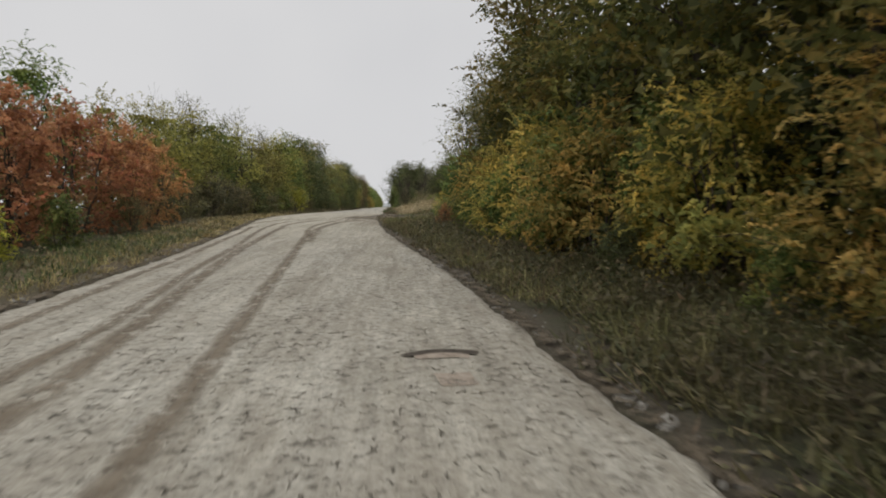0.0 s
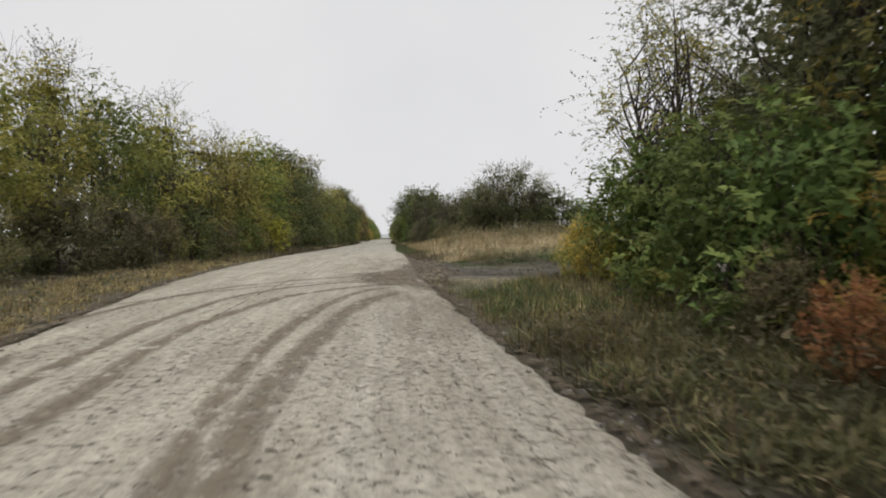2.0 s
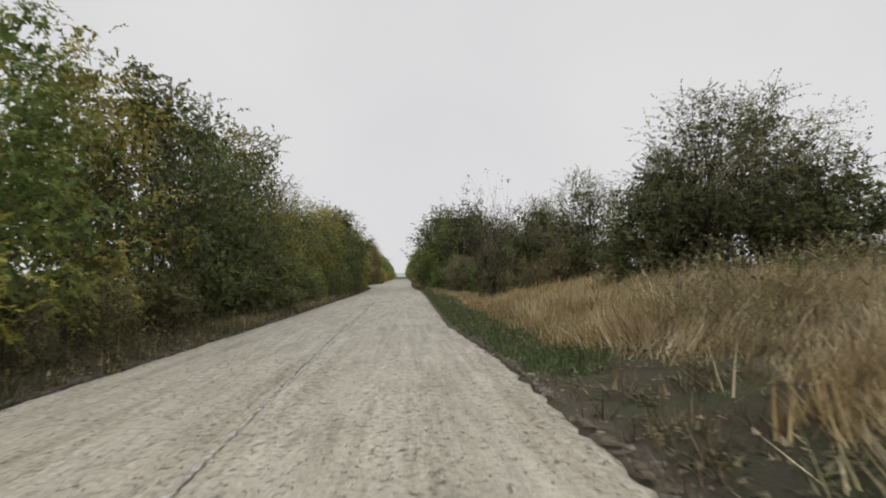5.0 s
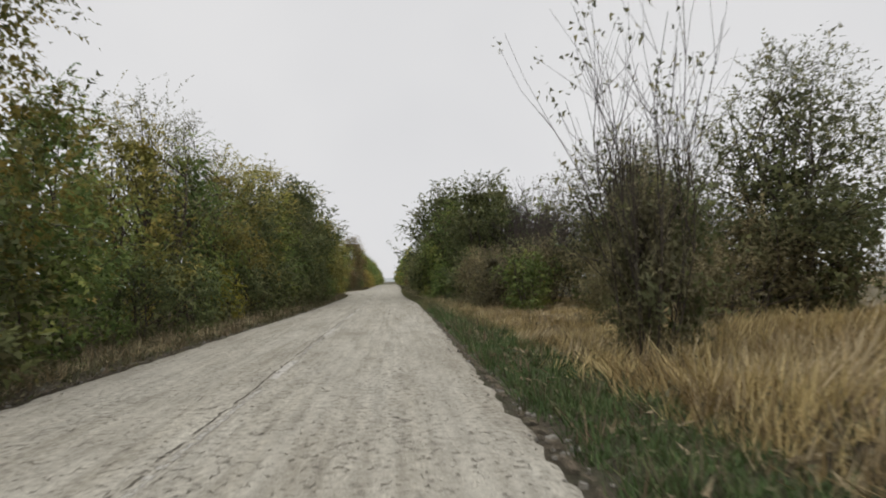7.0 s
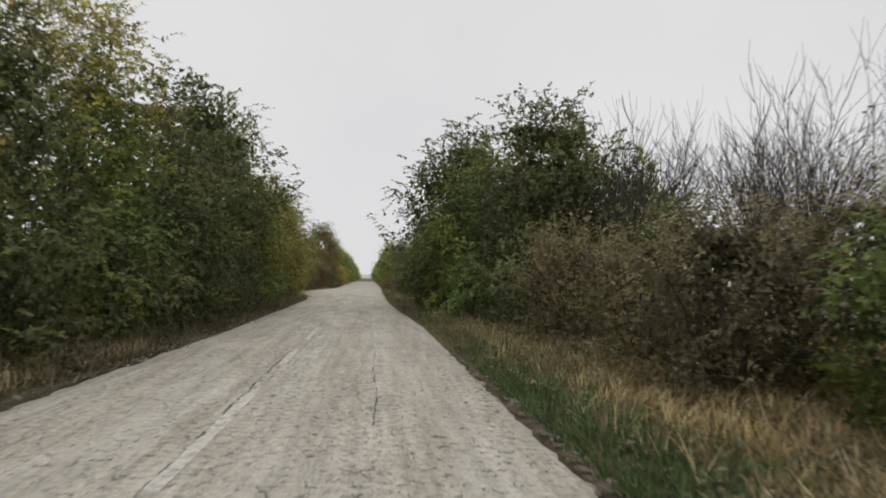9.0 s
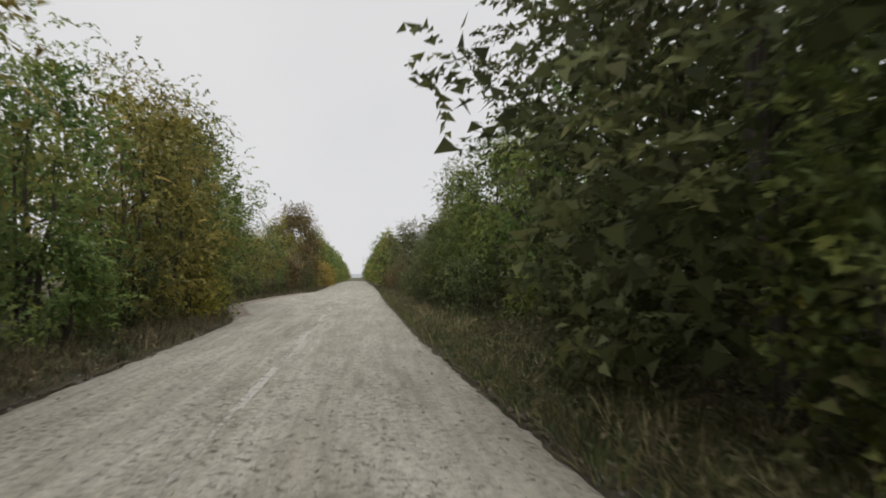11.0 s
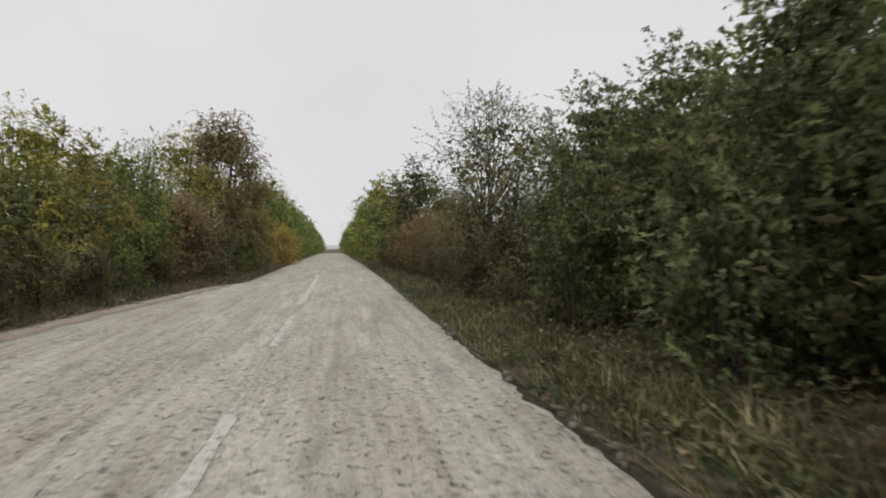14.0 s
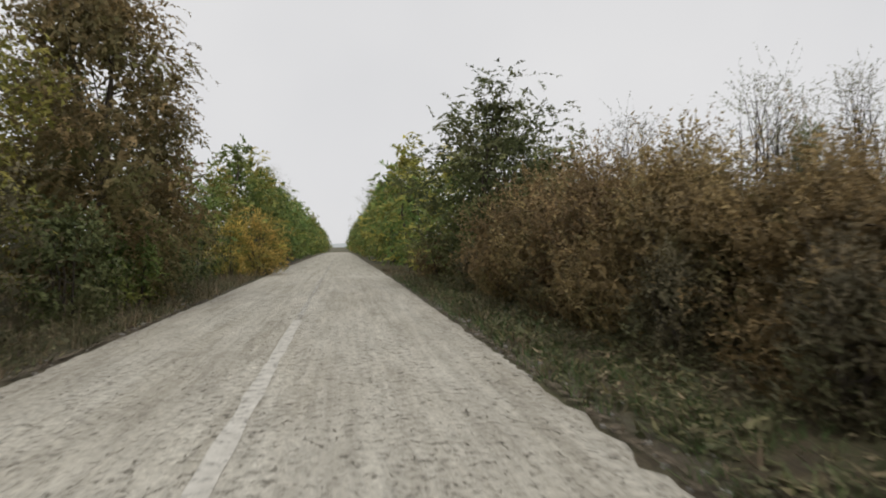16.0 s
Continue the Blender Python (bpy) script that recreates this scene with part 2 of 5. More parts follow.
def patchy(name, stops, scale, cut, rough=0.9, stretch=None, soft=0.05, dist=0.01):
    """A thin layer that is worn through in patches."""
    m = plain(name, stops, 6, rough, 0.8, dist)
    n, l = m.node_tree.nodes, m.node_tree.links
    t = tex(n, l, scale, 6, 0.75, "Object", stretch)
    r = ramp(n, [(cut - soft, (0, 0, 0)), (cut + soft, (1, 1, 1))])
    l.new(t.outputs[0], r.inputs[0])
    a = n.new("ShaderNodeAttribute")
    a.attribute_name = "cover"
    f = n.new("ShaderNodeMath")
    f.operation = "MULTIPLY"
    l.new(r.outputs[0], f.inputs[0])
    l.new(a.outputs["Fac"], f.inputs[1])
    l.new(f.outputs[0], n["Principled BSDF"].inputs["Alpha"])
    return m


def leaf_material(name, stops, patch=None, thin=0.42, rich=0.84):
    """Leaves: each blade its own tone, with patches of a second tone through the crown."""
    m, n, l, b = mat(name)
    g = n.new("ShaderNodeAttribute")
    g.attribute_name = "tone"
    r = ramp(n, stops)
    l.new(g.outputs["Fac"], r.inputs[0])
    col = r.outputs[0]
    if patch:
        t = ramp(n, [(0.5, (0, 0, 0)), (0.66, (1, 1, 1))])
        l.new(tex(n, l, 0.55, 3, 0.6).outputs[0], t.inputs[0])
        col = mix(n, l, "MIX", t.outputs[0], col, patch)
    o = n.new("ShaderNodeObjectInfo")
    h = n.new("ShaderNodeHueSaturation")
    h.inputs["Saturation"].default_value = rich
    for sock, lo, hi in (("Hue", 0.487, 0.513), ("Value", 1.0, 1.4)):
        k = n.new("ShaderNodeMapRange")
        k.inputs["To Min"].default_value, k.inputs["To Max"].default_value = lo, hi
        l.new(o.outputs["Random"], k.inputs["Value"])
        l.new(k.outputs[0], h.inputs[sock])
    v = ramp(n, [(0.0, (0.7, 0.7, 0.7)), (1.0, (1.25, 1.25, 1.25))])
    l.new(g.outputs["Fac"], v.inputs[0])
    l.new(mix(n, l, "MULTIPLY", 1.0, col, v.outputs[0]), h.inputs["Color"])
    l.new(h.outputs[0], b.inputs["Base Color"])
    b.inputs["Roughness"].default_value = 0.6
    b.inputs["Specular IOR Level"].default_value = 0.2
    tr = n.new("ShaderNodeBsdfTranslucent")
    l.new(h.outputs[0], tr.inputs["Color"])
    ms = n.new("ShaderNodeMixShader")
    ms.inputs[0].default_value = thin
    l.new(b.outputs[0], ms.inputs[1])
    l.new(tr.outputs[0], ms.inputs[2])
    l.new(ms.outputs[0], n["Material Output"].inputs["Surface"])
    return m


ROAD = road_material()
GROUND = ground_material()
SOIL = patchy("soil_on_the_edge", [(0.3, (0.085, 0.068, 0.046)), (0.6, (0.17, 0.138, 0.098))], 5.5, 0.5, 0.95)
SHOULDER = patchy("pale_dirt_shoulder", [(0.3, (0.25, 0.2, 0.155)), (0.6, (0.43, 0.365, 0.3))], 1.6, 0.4, 0.95)
MUD = patchy("drying_mud", [(0.3, (0.165, 0.131, 0.094)), (0.6, (0.27, 0.222, 0.163))], 3.6, 0.44, 0.85, (1.5, 0.8, 1))
FAINT = patchy("faded_white_paint", [(0.3, (0.48, 0.46, 0.415)), (0.7, (0.62, 0.6, 0.545))], 7.0, 0.5, 0.85)
PAINT = patchy("worn_white_paint", [(0.3, (0.46, 0.44, 0.395)), (0.7, (0.63, 0.605, 0.55))], 9.0, 0.395, 0.8, None, 0.1)
WETMUD = patchy("damp_mud_on_asphalt", [(0.3, (0.085, 0.066, 0.04)), (0.5, (0.17, 0.136, 0.09)), (0.7, (0.28, 0.23, 0.16))], 3.4, 0.46, 0.75, (1.8, 0.7, 1), 0.1, 0.05)
STREAK = patchy("worn_white_line", [(0.3, (0.46, 0.44, 0.39)), (0.7, (0.62, 0.595, 0.535))], 9.0, 0.37, 0.8, None, 0.12)
CRACK = patchy("dark_joint", [(0.3, (0.06, 0.053, 0.042)), (0.7, (0.17, 0.15, 0.12))], 2.8, 0.5, 0.95, None, 0.08)
BARK = plain("grey_brown_bark", [(0.3, (0.045, 0.036, 0.028)), (0.7, (0.13, 0.11, 0.09))], 9, 0.95, 0.9, 0.02, (3, 3, 0.6))
TWIG = plain("dark_twig", [(0.3, (0.05, 0.04, 0.036)), (0.7, (0.10, 0.085, 0.075))], 12, 0.95, 0.3)
CHIP = plain("pale_gravel", [(0.3, (0.14, 0.125, 0.1)), (0.7, (0.32, 0.3, 0.26))], 9, 0.95)
CRUMB = plain("broken_asphalt", [(0.3, (0.17, 0.16, 0.14)), (0.7, (0.33, 0.315, 0.28))], 14, 0.95, 0.8, 0.01)
PAPER = plain("dirty_white_litter", [(0.3, (0.5, 0.5, 0.48)), (0.7, (0.75, 0.75, 0.74))], 5, 0.6)
WATER, _n, _l, _b = mat("muddy_water")
_b.inputs["Base Color"].default_value = (0.29, 0.268, 0.2, 1)
_b.inputs["Roughness"].default_value = 0.04
_b.inputs["IOR"].default_value = 1.33
bump(_n, _l, _b, tex(_n, _l, 5, 2, 0.5).outputs[0], 0.04, 0.01)

GREEN = leaf_material("locust_leaf_green", [(0.0, (0.105, 0.165, 0.044)), (0.5, (0.172, 0.24, 0.062)), (0.85, (0.255, 0.287, 0.066)), (1.0, (0.4, 0.31, 0.074))], (0.265, 0.275, 0.06), 0.34, 0.93)
OLIVE = leaf_material("locust_leaf_yellowing", [(0.0, (0.170, 0.177, 0.041)), (0.45, (0.269, 0.262, 0.059)), (0.8, (0.396, 0.333, 0.071)), (1.0, (0.510, 0.340, 0.077))], (0.410, 0.340, 0.064), 0.34, 0.91)
DARK = leaf_material("broad_leaf_dark_green", [(0.0, (0.082, 0.106, 0.037)), (0.5, (0.136, 0.164, 0.051)), (0.9, (0.205, 0.215, 0.06)), (1.0, (0.31, 0.26, 0.08))], (0.175, 0.17, 0.063), 0.36)
DULL = leaf_material("thin_leaf_grey_olive", [(0.0, (0.09, 0.1, 0.046)), (0.5, (0.155, 0.158, 0.064)), (1.0, (0.24, 0.21, 0.08))], (0.125, 0.118, 0.06), 0.38)
ORANGE = leaf_material("leaf_orange_red", [(0.0, (0.3, 0.15, 0.07)), (0.35, (0.48, 0.225, 0.09)), (0.65, (0.58, 0.32, 0.115)), (0.85, (0.58, 0.215, 0.088)), (1.0, (0.4, 0.32, 0.12))], (0.34, 0.25, 0.1), 0.45, 0.92)
YELLOW = leaf_material("leaf_golden", [(0.0, (0.26, 0.28, 0.065)), (0.28, (0.42, 0.355, 0.08)), (0.52, (0.62, 0.44, 0.098)), (0.85, (0.7, 0.48, 0.11)), (1.0, (0.64, 0.38, 0.1))], (0.3, 0.31, 0.08), 0.48, 0.92)
LIME = leaf_material("leaf_lime_yellow", [(0.0, (0.27, 0.28, 0.04)), (0.6, (0.45, 0.43, 0.06)), (1.0, (0.54, 0.46, 0.07))], None, 0.45, 0.95)
BRAMBLE = leaf_material("low_bramble_leaf", [(0.0, (0.075, 0.085, 0.035)), (0.4, (0.13, 0.14, 0.055)), (0.75, (0.2, 0.175, 0.07)), (1.0, (0.3, 0.2, 0.1))], (0.13, 0.105, 0.055), 0.35)
OAK = leaf_material("broad_leaf_autumn_olive", [(0.0, (0.078, 0.096, 0.032)), (0.45, (0.142, 0.152, 0.044)), (0.8, (0.26, 0.21, 0.053)), (1.0, (0.43, 0.295, 0.064))], (0.31, 0.235, 0.053), 0.34, 0.96)
BROWN = leaf_material("leaf_dry_brown", [(0.0, (0.125, 0.113, 0.05)), (0.5, (0.235, 0.2, 0.085)), (1.0, (0.38, 0.3, 0.13))], (0.2, 0.2, 0.068))
RUST = leaf_material("leaf_rust", [(0.0, (0.125, 0.094, 0.042)), (0.5, (0.235, 0.168, 0.072)), (1.0, (0.43, 0.31, 0.13))], (0.15, 0.14, 0.06), 0.34, 0.94)
DUN = leaf_material("leaf_grey_brown", [(0.0, (0.098, 0.09, 0.05)), (0.5, (0.168, 0.148, 0.08)), (1.0, (0.27, 0.215, 0.115))], (0.13, 0.14, 0.064), 0.34, 0.92)
RUSSET = leaf_material("leaf_olive_brown", [(0.0, (0.17, 0.15, 0.05)), (0.45, (0.28, 0.22, 0.072)), (0.8, (0.38, 0.27, 0.085)), (1.0, (0.4, 0.35, 0.1))], (0.24, 0.25, 0.075), 0.36)
STRAW = leaf_material("dry_grass_straw", [(0.0, (0.26, 0.2, 0.1)), (0.45, (0.51, 0.425, 0.235)), (1.0, (0.8, 0.705, 0.46))], (0.35, 0.27, 0.135), 0.25, 0.95)
TAWNY = leaf_material("tawny_matted_grass", [(0.0, (0.17, 0.122, 0.052)), (0.5, (0.39, 0.295, 0.132)), (1.0, (0.62, 0.5, 0.26))], (0.24, 0.165, 0.07), 0.25, 0.97)
MEADOW = leaf_material("olive_verge_grass", [(0.0, (0.1, 0.104, 0.042)), (0.5, (0.19, 0.182, 0.074)), (1.0, (0.34, 0.285, 0.135))], (0.16, 0.128, 0.06), 0.25, 0.95)
GRASS = leaf_material("fresh_grass", [(0.0, (0.055, 0.1, 0.025)), (0.6, (0.09, 0.165, 0.04)), (1.0, (0.18, 0.2, 0.065))], None, 0.25)
NETTLE = leaf_material("green_field_weed", [(0.0, (0.085, 0.105, 0.04)), (0.6, (0.14, 0.165, 0.065)), (1.0, (0.26, 0.24, 0.11))], (0.19, 0.165, 0.085), 0.3)
WEED = leaf_material("mixed_dry_weeds", [(0.0, (0.08, 0.07, 0.04)), (0.3, (0.12, 0.125, 0.05)), (0.6, (0.2, 0.145, 0.08)), (1.0, (0.34, 0.25, 0.14))], (0.1, 0.11, 0.045), 0.25)


# ---- mesh helpers ----
def mesh_of(name, verts, faces, material, smooth=False):
    """A mesh from arrays: verts (n, 3), faces (m, 3 or 4)."""
    verts, faces = np.asarray(verts, float), np.asarray(faces, int)
    me = bpy.data.meshes.new(name)
    k = faces.shape[1]
    me.vertices.add(len(verts))
    me.vertices.foreach_set("co", verts.ravel())
    me.loops.add(faces.size)
    me.loops.foreach_set("vertex_index", faces.ravel())
    me.polygons.add(len(faces))
    me.polygons.foreach_set("loop_start", np.arange(0, faces.size, k))
    me.polygons.foreach_set("use_smooth", np.full(len(faces), smooth))
    me.update(calc_edges=True)
    me.materials.append(material)
    return me


def part(name, me, parent, label=""):
    ob = new(name, me)
    ob.parent = parent
    return tagged(ob, label)


def layer(me, name, values):
    a = me.attributes.new(name, "FLOAT", "POINT")
    a.data.foreach_set("value", np.asarray(values, float))


def unit(v):
    return v / np.maximum(np.linalg.norm(v, axis=-1, keepdims=True), 1e-9)


def tubes(lines, sides=4):
    """Tapered tubes: lines of (points (k, 3), radii (k)). Returns verts, quads."""
    vs, fs, at = [], [], 0
    ang = np.linspace(0, 2 * np.pi, sides, endpoint=False)
    for p, r in lines:
        p, r = np.asarray(p, float), np.asarray(r, float)
        d = unit(np.gradient(p, axis=0))
        ref = np.where(np.abs(d[:, 2:3]) > 0.9, [[1.0, 0, 0]], [[0, 0, 1.0]])
        u = unit(np.cross(d, ref))
        w = np.cross(d, u)
        ring = p[:, None] + r[:, None, None] * (u[:, None] * np.cos(ang)[None, :, None] + w[:, None] * np.sin(ang)[None, :, None])
        k = len(p)
        vs.append(ring.reshape(-1, 3))
        i = np.arange(k - 1)[:, None] * sides
        j = np.arange(sides)[None]
        j2 = (j + 1) % sides
        fs.append(at + np.stack([i + j, i + j2, i + sides + j2, i + sides + j], -1).reshape(-1, 4))
        at += k * sides
    return np.concatenate(vs), np.concatenate(fs)


def blades(p, d, up, length, width):
    """Pointed leaves at p, along d, their faces towards up. Returns verts, triangles."""
    side = unit(np.cross(d, up))
    L, W = length[:, None], width[:, None]
    v = np.stack([p + 0.18 * L * d + 0.5 * W * side, p - 0.5 * W * side, p + L * d + 0.12 * W * side], 1)
    return v.reshape(-1, 3), np.arange(3 * len(p)).reshape(-1, 3)


def soften(me, v, n):
    """Rounded shading: each triangle takes the normal n of the mass that it belongs to, mixed with its own."""
    v = np.asarray(v, float).reshape(-1, 3, 3)
    own = unit(np.cross(v[:, 1] - v[:, 0], v[:, 2] - v[:, 0]))
    own *= np.where((own * n).sum(1) < 0, -1.0, 1.0)[:, None]
    me.normals_split_custom_set_from_vertices(np.repeat(unit(0.55 * own + n), 3, axis=0))


def facing(v, n):
    """Turns each triangle so that its front looks along n."""
    v = np.asarray(v, float).reshape(-1, 3, 3).copy()
    g = np.cross(v[:, 1] - v[:, 0], v[:, 2] - v[:, 0])
    back = (g * n).sum(1) < 0
    v[back, 1], v[back, 2] = v[back, 2].copy(), v[back, 1].copy()
    return v.reshape(-1, 3)


def curve_line(a, b, rng, bow=0.12, k=5):
    t = np.linspace(0, 1, k)[:, None]
    a, b = np.asarray(a, float), np.asarray(b, float)
    d = np.linalg.norm(b - a)
    off = rng.normal(0, bow * d, 3)
    return a + (b - a) * t + off * (t * (1 - t)) * 1.6 + rng.normal(0, 0.012 * d, (k, 3)) * (t * (1 - t) * 4)


# ---- woody plants ----
def wood_parts(name, root, stems, limbs, twigs, bark):
    """Stems and main limbs as parts of their own; the fine twigs in one."""
    trunk = None
    for i, line in enumerate(stems):
        v, f = tubes([line], 6)
        ob = part("trunk" if i == 0 else "stem", mesh_of(name + "_stem", v, f, bark, True), root)
        trunk = trunk or ob
    big = sorted(range(len(limbs)), key=lambda i: -limbs[i][1][0] * np.linalg.norm(limbs[i][0][-1] - limbs[i][0][0]))
    for i in big[:5]:
        v, f = tubes([limbs[i]], 4)
        part("limb", mesh_of(name + "_limb", v, f, bark, True), trunk)
    v1, f1 = tubes([(limbs[i][0][::2], limbs[i][1][::2]) for i in big[5:]], 3)
    if twigs:
        v2, f2 = tubes(twigs, 3)
        v1, f1 = np.concatenate([v1, v2]), np.concatenate([f1, f2 + len(v1)])
    part("brushwood", mesh_of(name + "_brushwood", v1, f1, TWIG, True), root)["kind"] = "stuff"


TALL = {}


def woody(name, seed, H, R, leaf, low=0.08, stems=3, clumps=80, sprays=6, size=0.16, wide=0.5, droop=0.35, lean=0.25, top=2.2,
          reach=0.98, core=18, label="", category="tree", wispy=0.0, per=18, flat=0.35, spread=0.8):
    """A tree or bush of height H and radius R on an Empty: stems, limbs, twigs and a crown of leafy sprays."""
    rng = np.random.default_rng(seed)
    root = tagged(new(name), label, category)
    lines, spines = [], []
    for s in range(stems):
        a = rng.uniform(0, 2 * np.pi)
        base = np.array([np.cos(a), np.sin(a), 0]) * rng.uniform(0.02, 0.14) * R * (stems > 1)
        base[2] = -0.15
        tip = np.array([np.cos(a), np.sin(a), 0]) * rng.uniform(0.1, 0.6) * R * lean * 2
        tip[2] = H * rng.uniform(0.7, 0.95)
        p = curve_line(base, tip, rng, 0.07, 8)
        r0 = (0.016 * H + 0.02) / stems ** 0.45
        lines.append((p, r0 * (1 - np.linspace(0, 1, 8)) ** 0.8 + 0.005))
        spines.append(p)
    # clumps in an uneven envelope
    ph = rng.uniform(0, 6.28, 4)
    u = rng.uniform(0, 1, clumps) ** 0.85
    ang = rng.uniform(0, 2 * np.pi, clumps)
    env = R * (1 - u ** top) ** 0.6 * (0.62 + 0.38 * np.minimum(1, u * 3.5))
    env *= 1 + 0.2 * np.sin(2 * ang + ph[0] + 4 * u) + 0.14 * np.sin(5 * ang + ph[1] - 7 * u)
    rad = env * (0.3 + 0.62 * np.sqrt(rng.uniform(0, 1, clumps)))
    z = H * (low + (0.95 - low) * u) + rng.normal(0, 0.025 * H, clumps)
    c = np.stack([rad * np.cos(ang), rad * np.sin(ang), np.maximum(z, 0.15)], 1)
    limbs, twigs = [], []
    for q in c:
        sp = spines[rng.integers(len(spines))]
        k = int(np.argmin(np.abs(sp[:, 2] - q[2] * rng.uniform(0.45, 0.8))))
        limbs.append((curve_line(sp[k], q, rng, 0.1), np.linspace(0.009 + 0.0022 * H, 0.005, 5)))
    rc = (0.15 * R + 0.22) * rng.uniform(0.75, 1.25, clumps)
    # sprays: bowed shoots that leave each clump, with leaves on both sides
    num = np.maximum(2, np.round(sprays * rng.uniform(0.6, 1.4, clumps) * np.where(u > 0.78, 1 - wispy, 1))).astype(int)
    ci = np.repeat(np.arange(clumps), num)
    n = len(ci)
    outw = unit(c[ci] * np.array([1, 1, 0.35]) - np.array([0, 0, 0.12 * H]))
    d0 = unit(0.55 * outw + rng.normal(0, 0.55, (n, 3)) + np.array([0, 0, 0.2]))
    ell = reach * rc[ci] * rng.uniform(0.7, 1.5, n)
    start = c[ci] + rng.normal(0, 0.34, (n, 3)) * rc[ci][:, None]
    for i in range(0, n, 20 if stems > 1 else 80):
        t = np.linspace(0, 1, 3)[:, None]
        twigs.append((start[i] + d0[i] * ell[i] * t - np.array([0, 0, droop * ell[i]]) * t ** 2, np.linspace(0.006, 0.0025, 3)))
    wood_parts(name, root, lines, limbs[::5] if core > 10 else limbs, twigs, BARK)
    t = np.tile((np.arange(per) + 0.6) / per, n)
    si = np.repeat(np.arange(n), per)
    D, E, S0 = d0[si], ell[si][:, None], start[si]
    T = (t + rng.normal(0, 0.05, len(t)))[:, None]
    p = S0 + D * E * T - np.array([0, 0, 1.0]) * droop * E * T ** 2
    p[:, 2] = np.maximum(p[:, 2], 0.04)
    far = np.hypot(p[:, 0], p[:, 1])
    p[:, :2] *= np.minimum(1, R * (0.72 + 0.5 * np.minimum(1, p[:, 2] / (0.32 * H))) / np.maximum(far, 0.01))[:, None]
    tang = unit(D - np.array([0, 0, 2.0]) * droop * T)
    side = unit(np.cross(tang, np.array([0, 0, 1.0]) + rng.normal(0, flat, (len(t), 3))))
    sgn = np.where(np.arange(len(t)) % 2, 1.0, -1.0)[:, None]
    d = unit(0.65 * tang + 0.8 * sgn * side + rng.normal(0, 0.22, (len(t), 3)) - np.array([0, 0, 0.25 * droop]))
    up = unit(np.array([0, 0, 1.0]) + rng.normal(0, flat, (len(t), 3)) + 0.8 * outw[si])
    L = size * rng.uniform(0.65, 1.3, len(t))
    v, f = blades(p, d, up, L, L * wide)
    mid = np.array([0, 0, 0.4 * H])
    mass = unit(0.9 * unit((p - c[ci][si]) * np.array([1, 1, 1.7]) + np.array([0, 0, 0.06])) + 0.5 * unit((p - mid) * np.array([1, 1, 0.7])))
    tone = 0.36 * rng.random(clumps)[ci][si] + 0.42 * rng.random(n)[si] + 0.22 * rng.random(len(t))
    if core:
        m = int(clumps * core * 1.7)
        i2 = rng.integers(0, clumps, m)
        p2 = c[i2] * np.array([spread, spread, 0.9]) + rng.normal(0, 0.09 * R, (m, 3))
        p2[:, 2] = np.clip(p2[:, 2], 0.1, 0.84 * H)
        d2, up2 = unit(rng.normal(0, 1, (m, 3))), unit(rng.normal(0, 1, (m, 3)))
        L2 = rng.uniform(0.12, 0.23, m) * min(1.0, 0.25 + R * 0.26) * (1.5 if per < 10 else 1.0)
        vb, fb = blades(p2, d2, up2, L2, L2 * 0.85)
        v, f = np.concatenate([v, vb]), np.concatenate([f, fb + len(v)])
        # inner leaves keep to the lower, darker part of the tone ramp
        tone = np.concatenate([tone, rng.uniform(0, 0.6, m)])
        mass = np.concatenate([mass, unit((p2 - mid) * np.array([1, 1, 0.7]) + rng.normal(0, 0.25 * R, (m, 3)))])
    TALL[root.name] = float(np.percentile(v[:, 2], 98.5))
    v = facing(v, mass)
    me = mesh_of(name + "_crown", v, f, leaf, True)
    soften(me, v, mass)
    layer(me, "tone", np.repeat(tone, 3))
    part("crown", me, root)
    return root


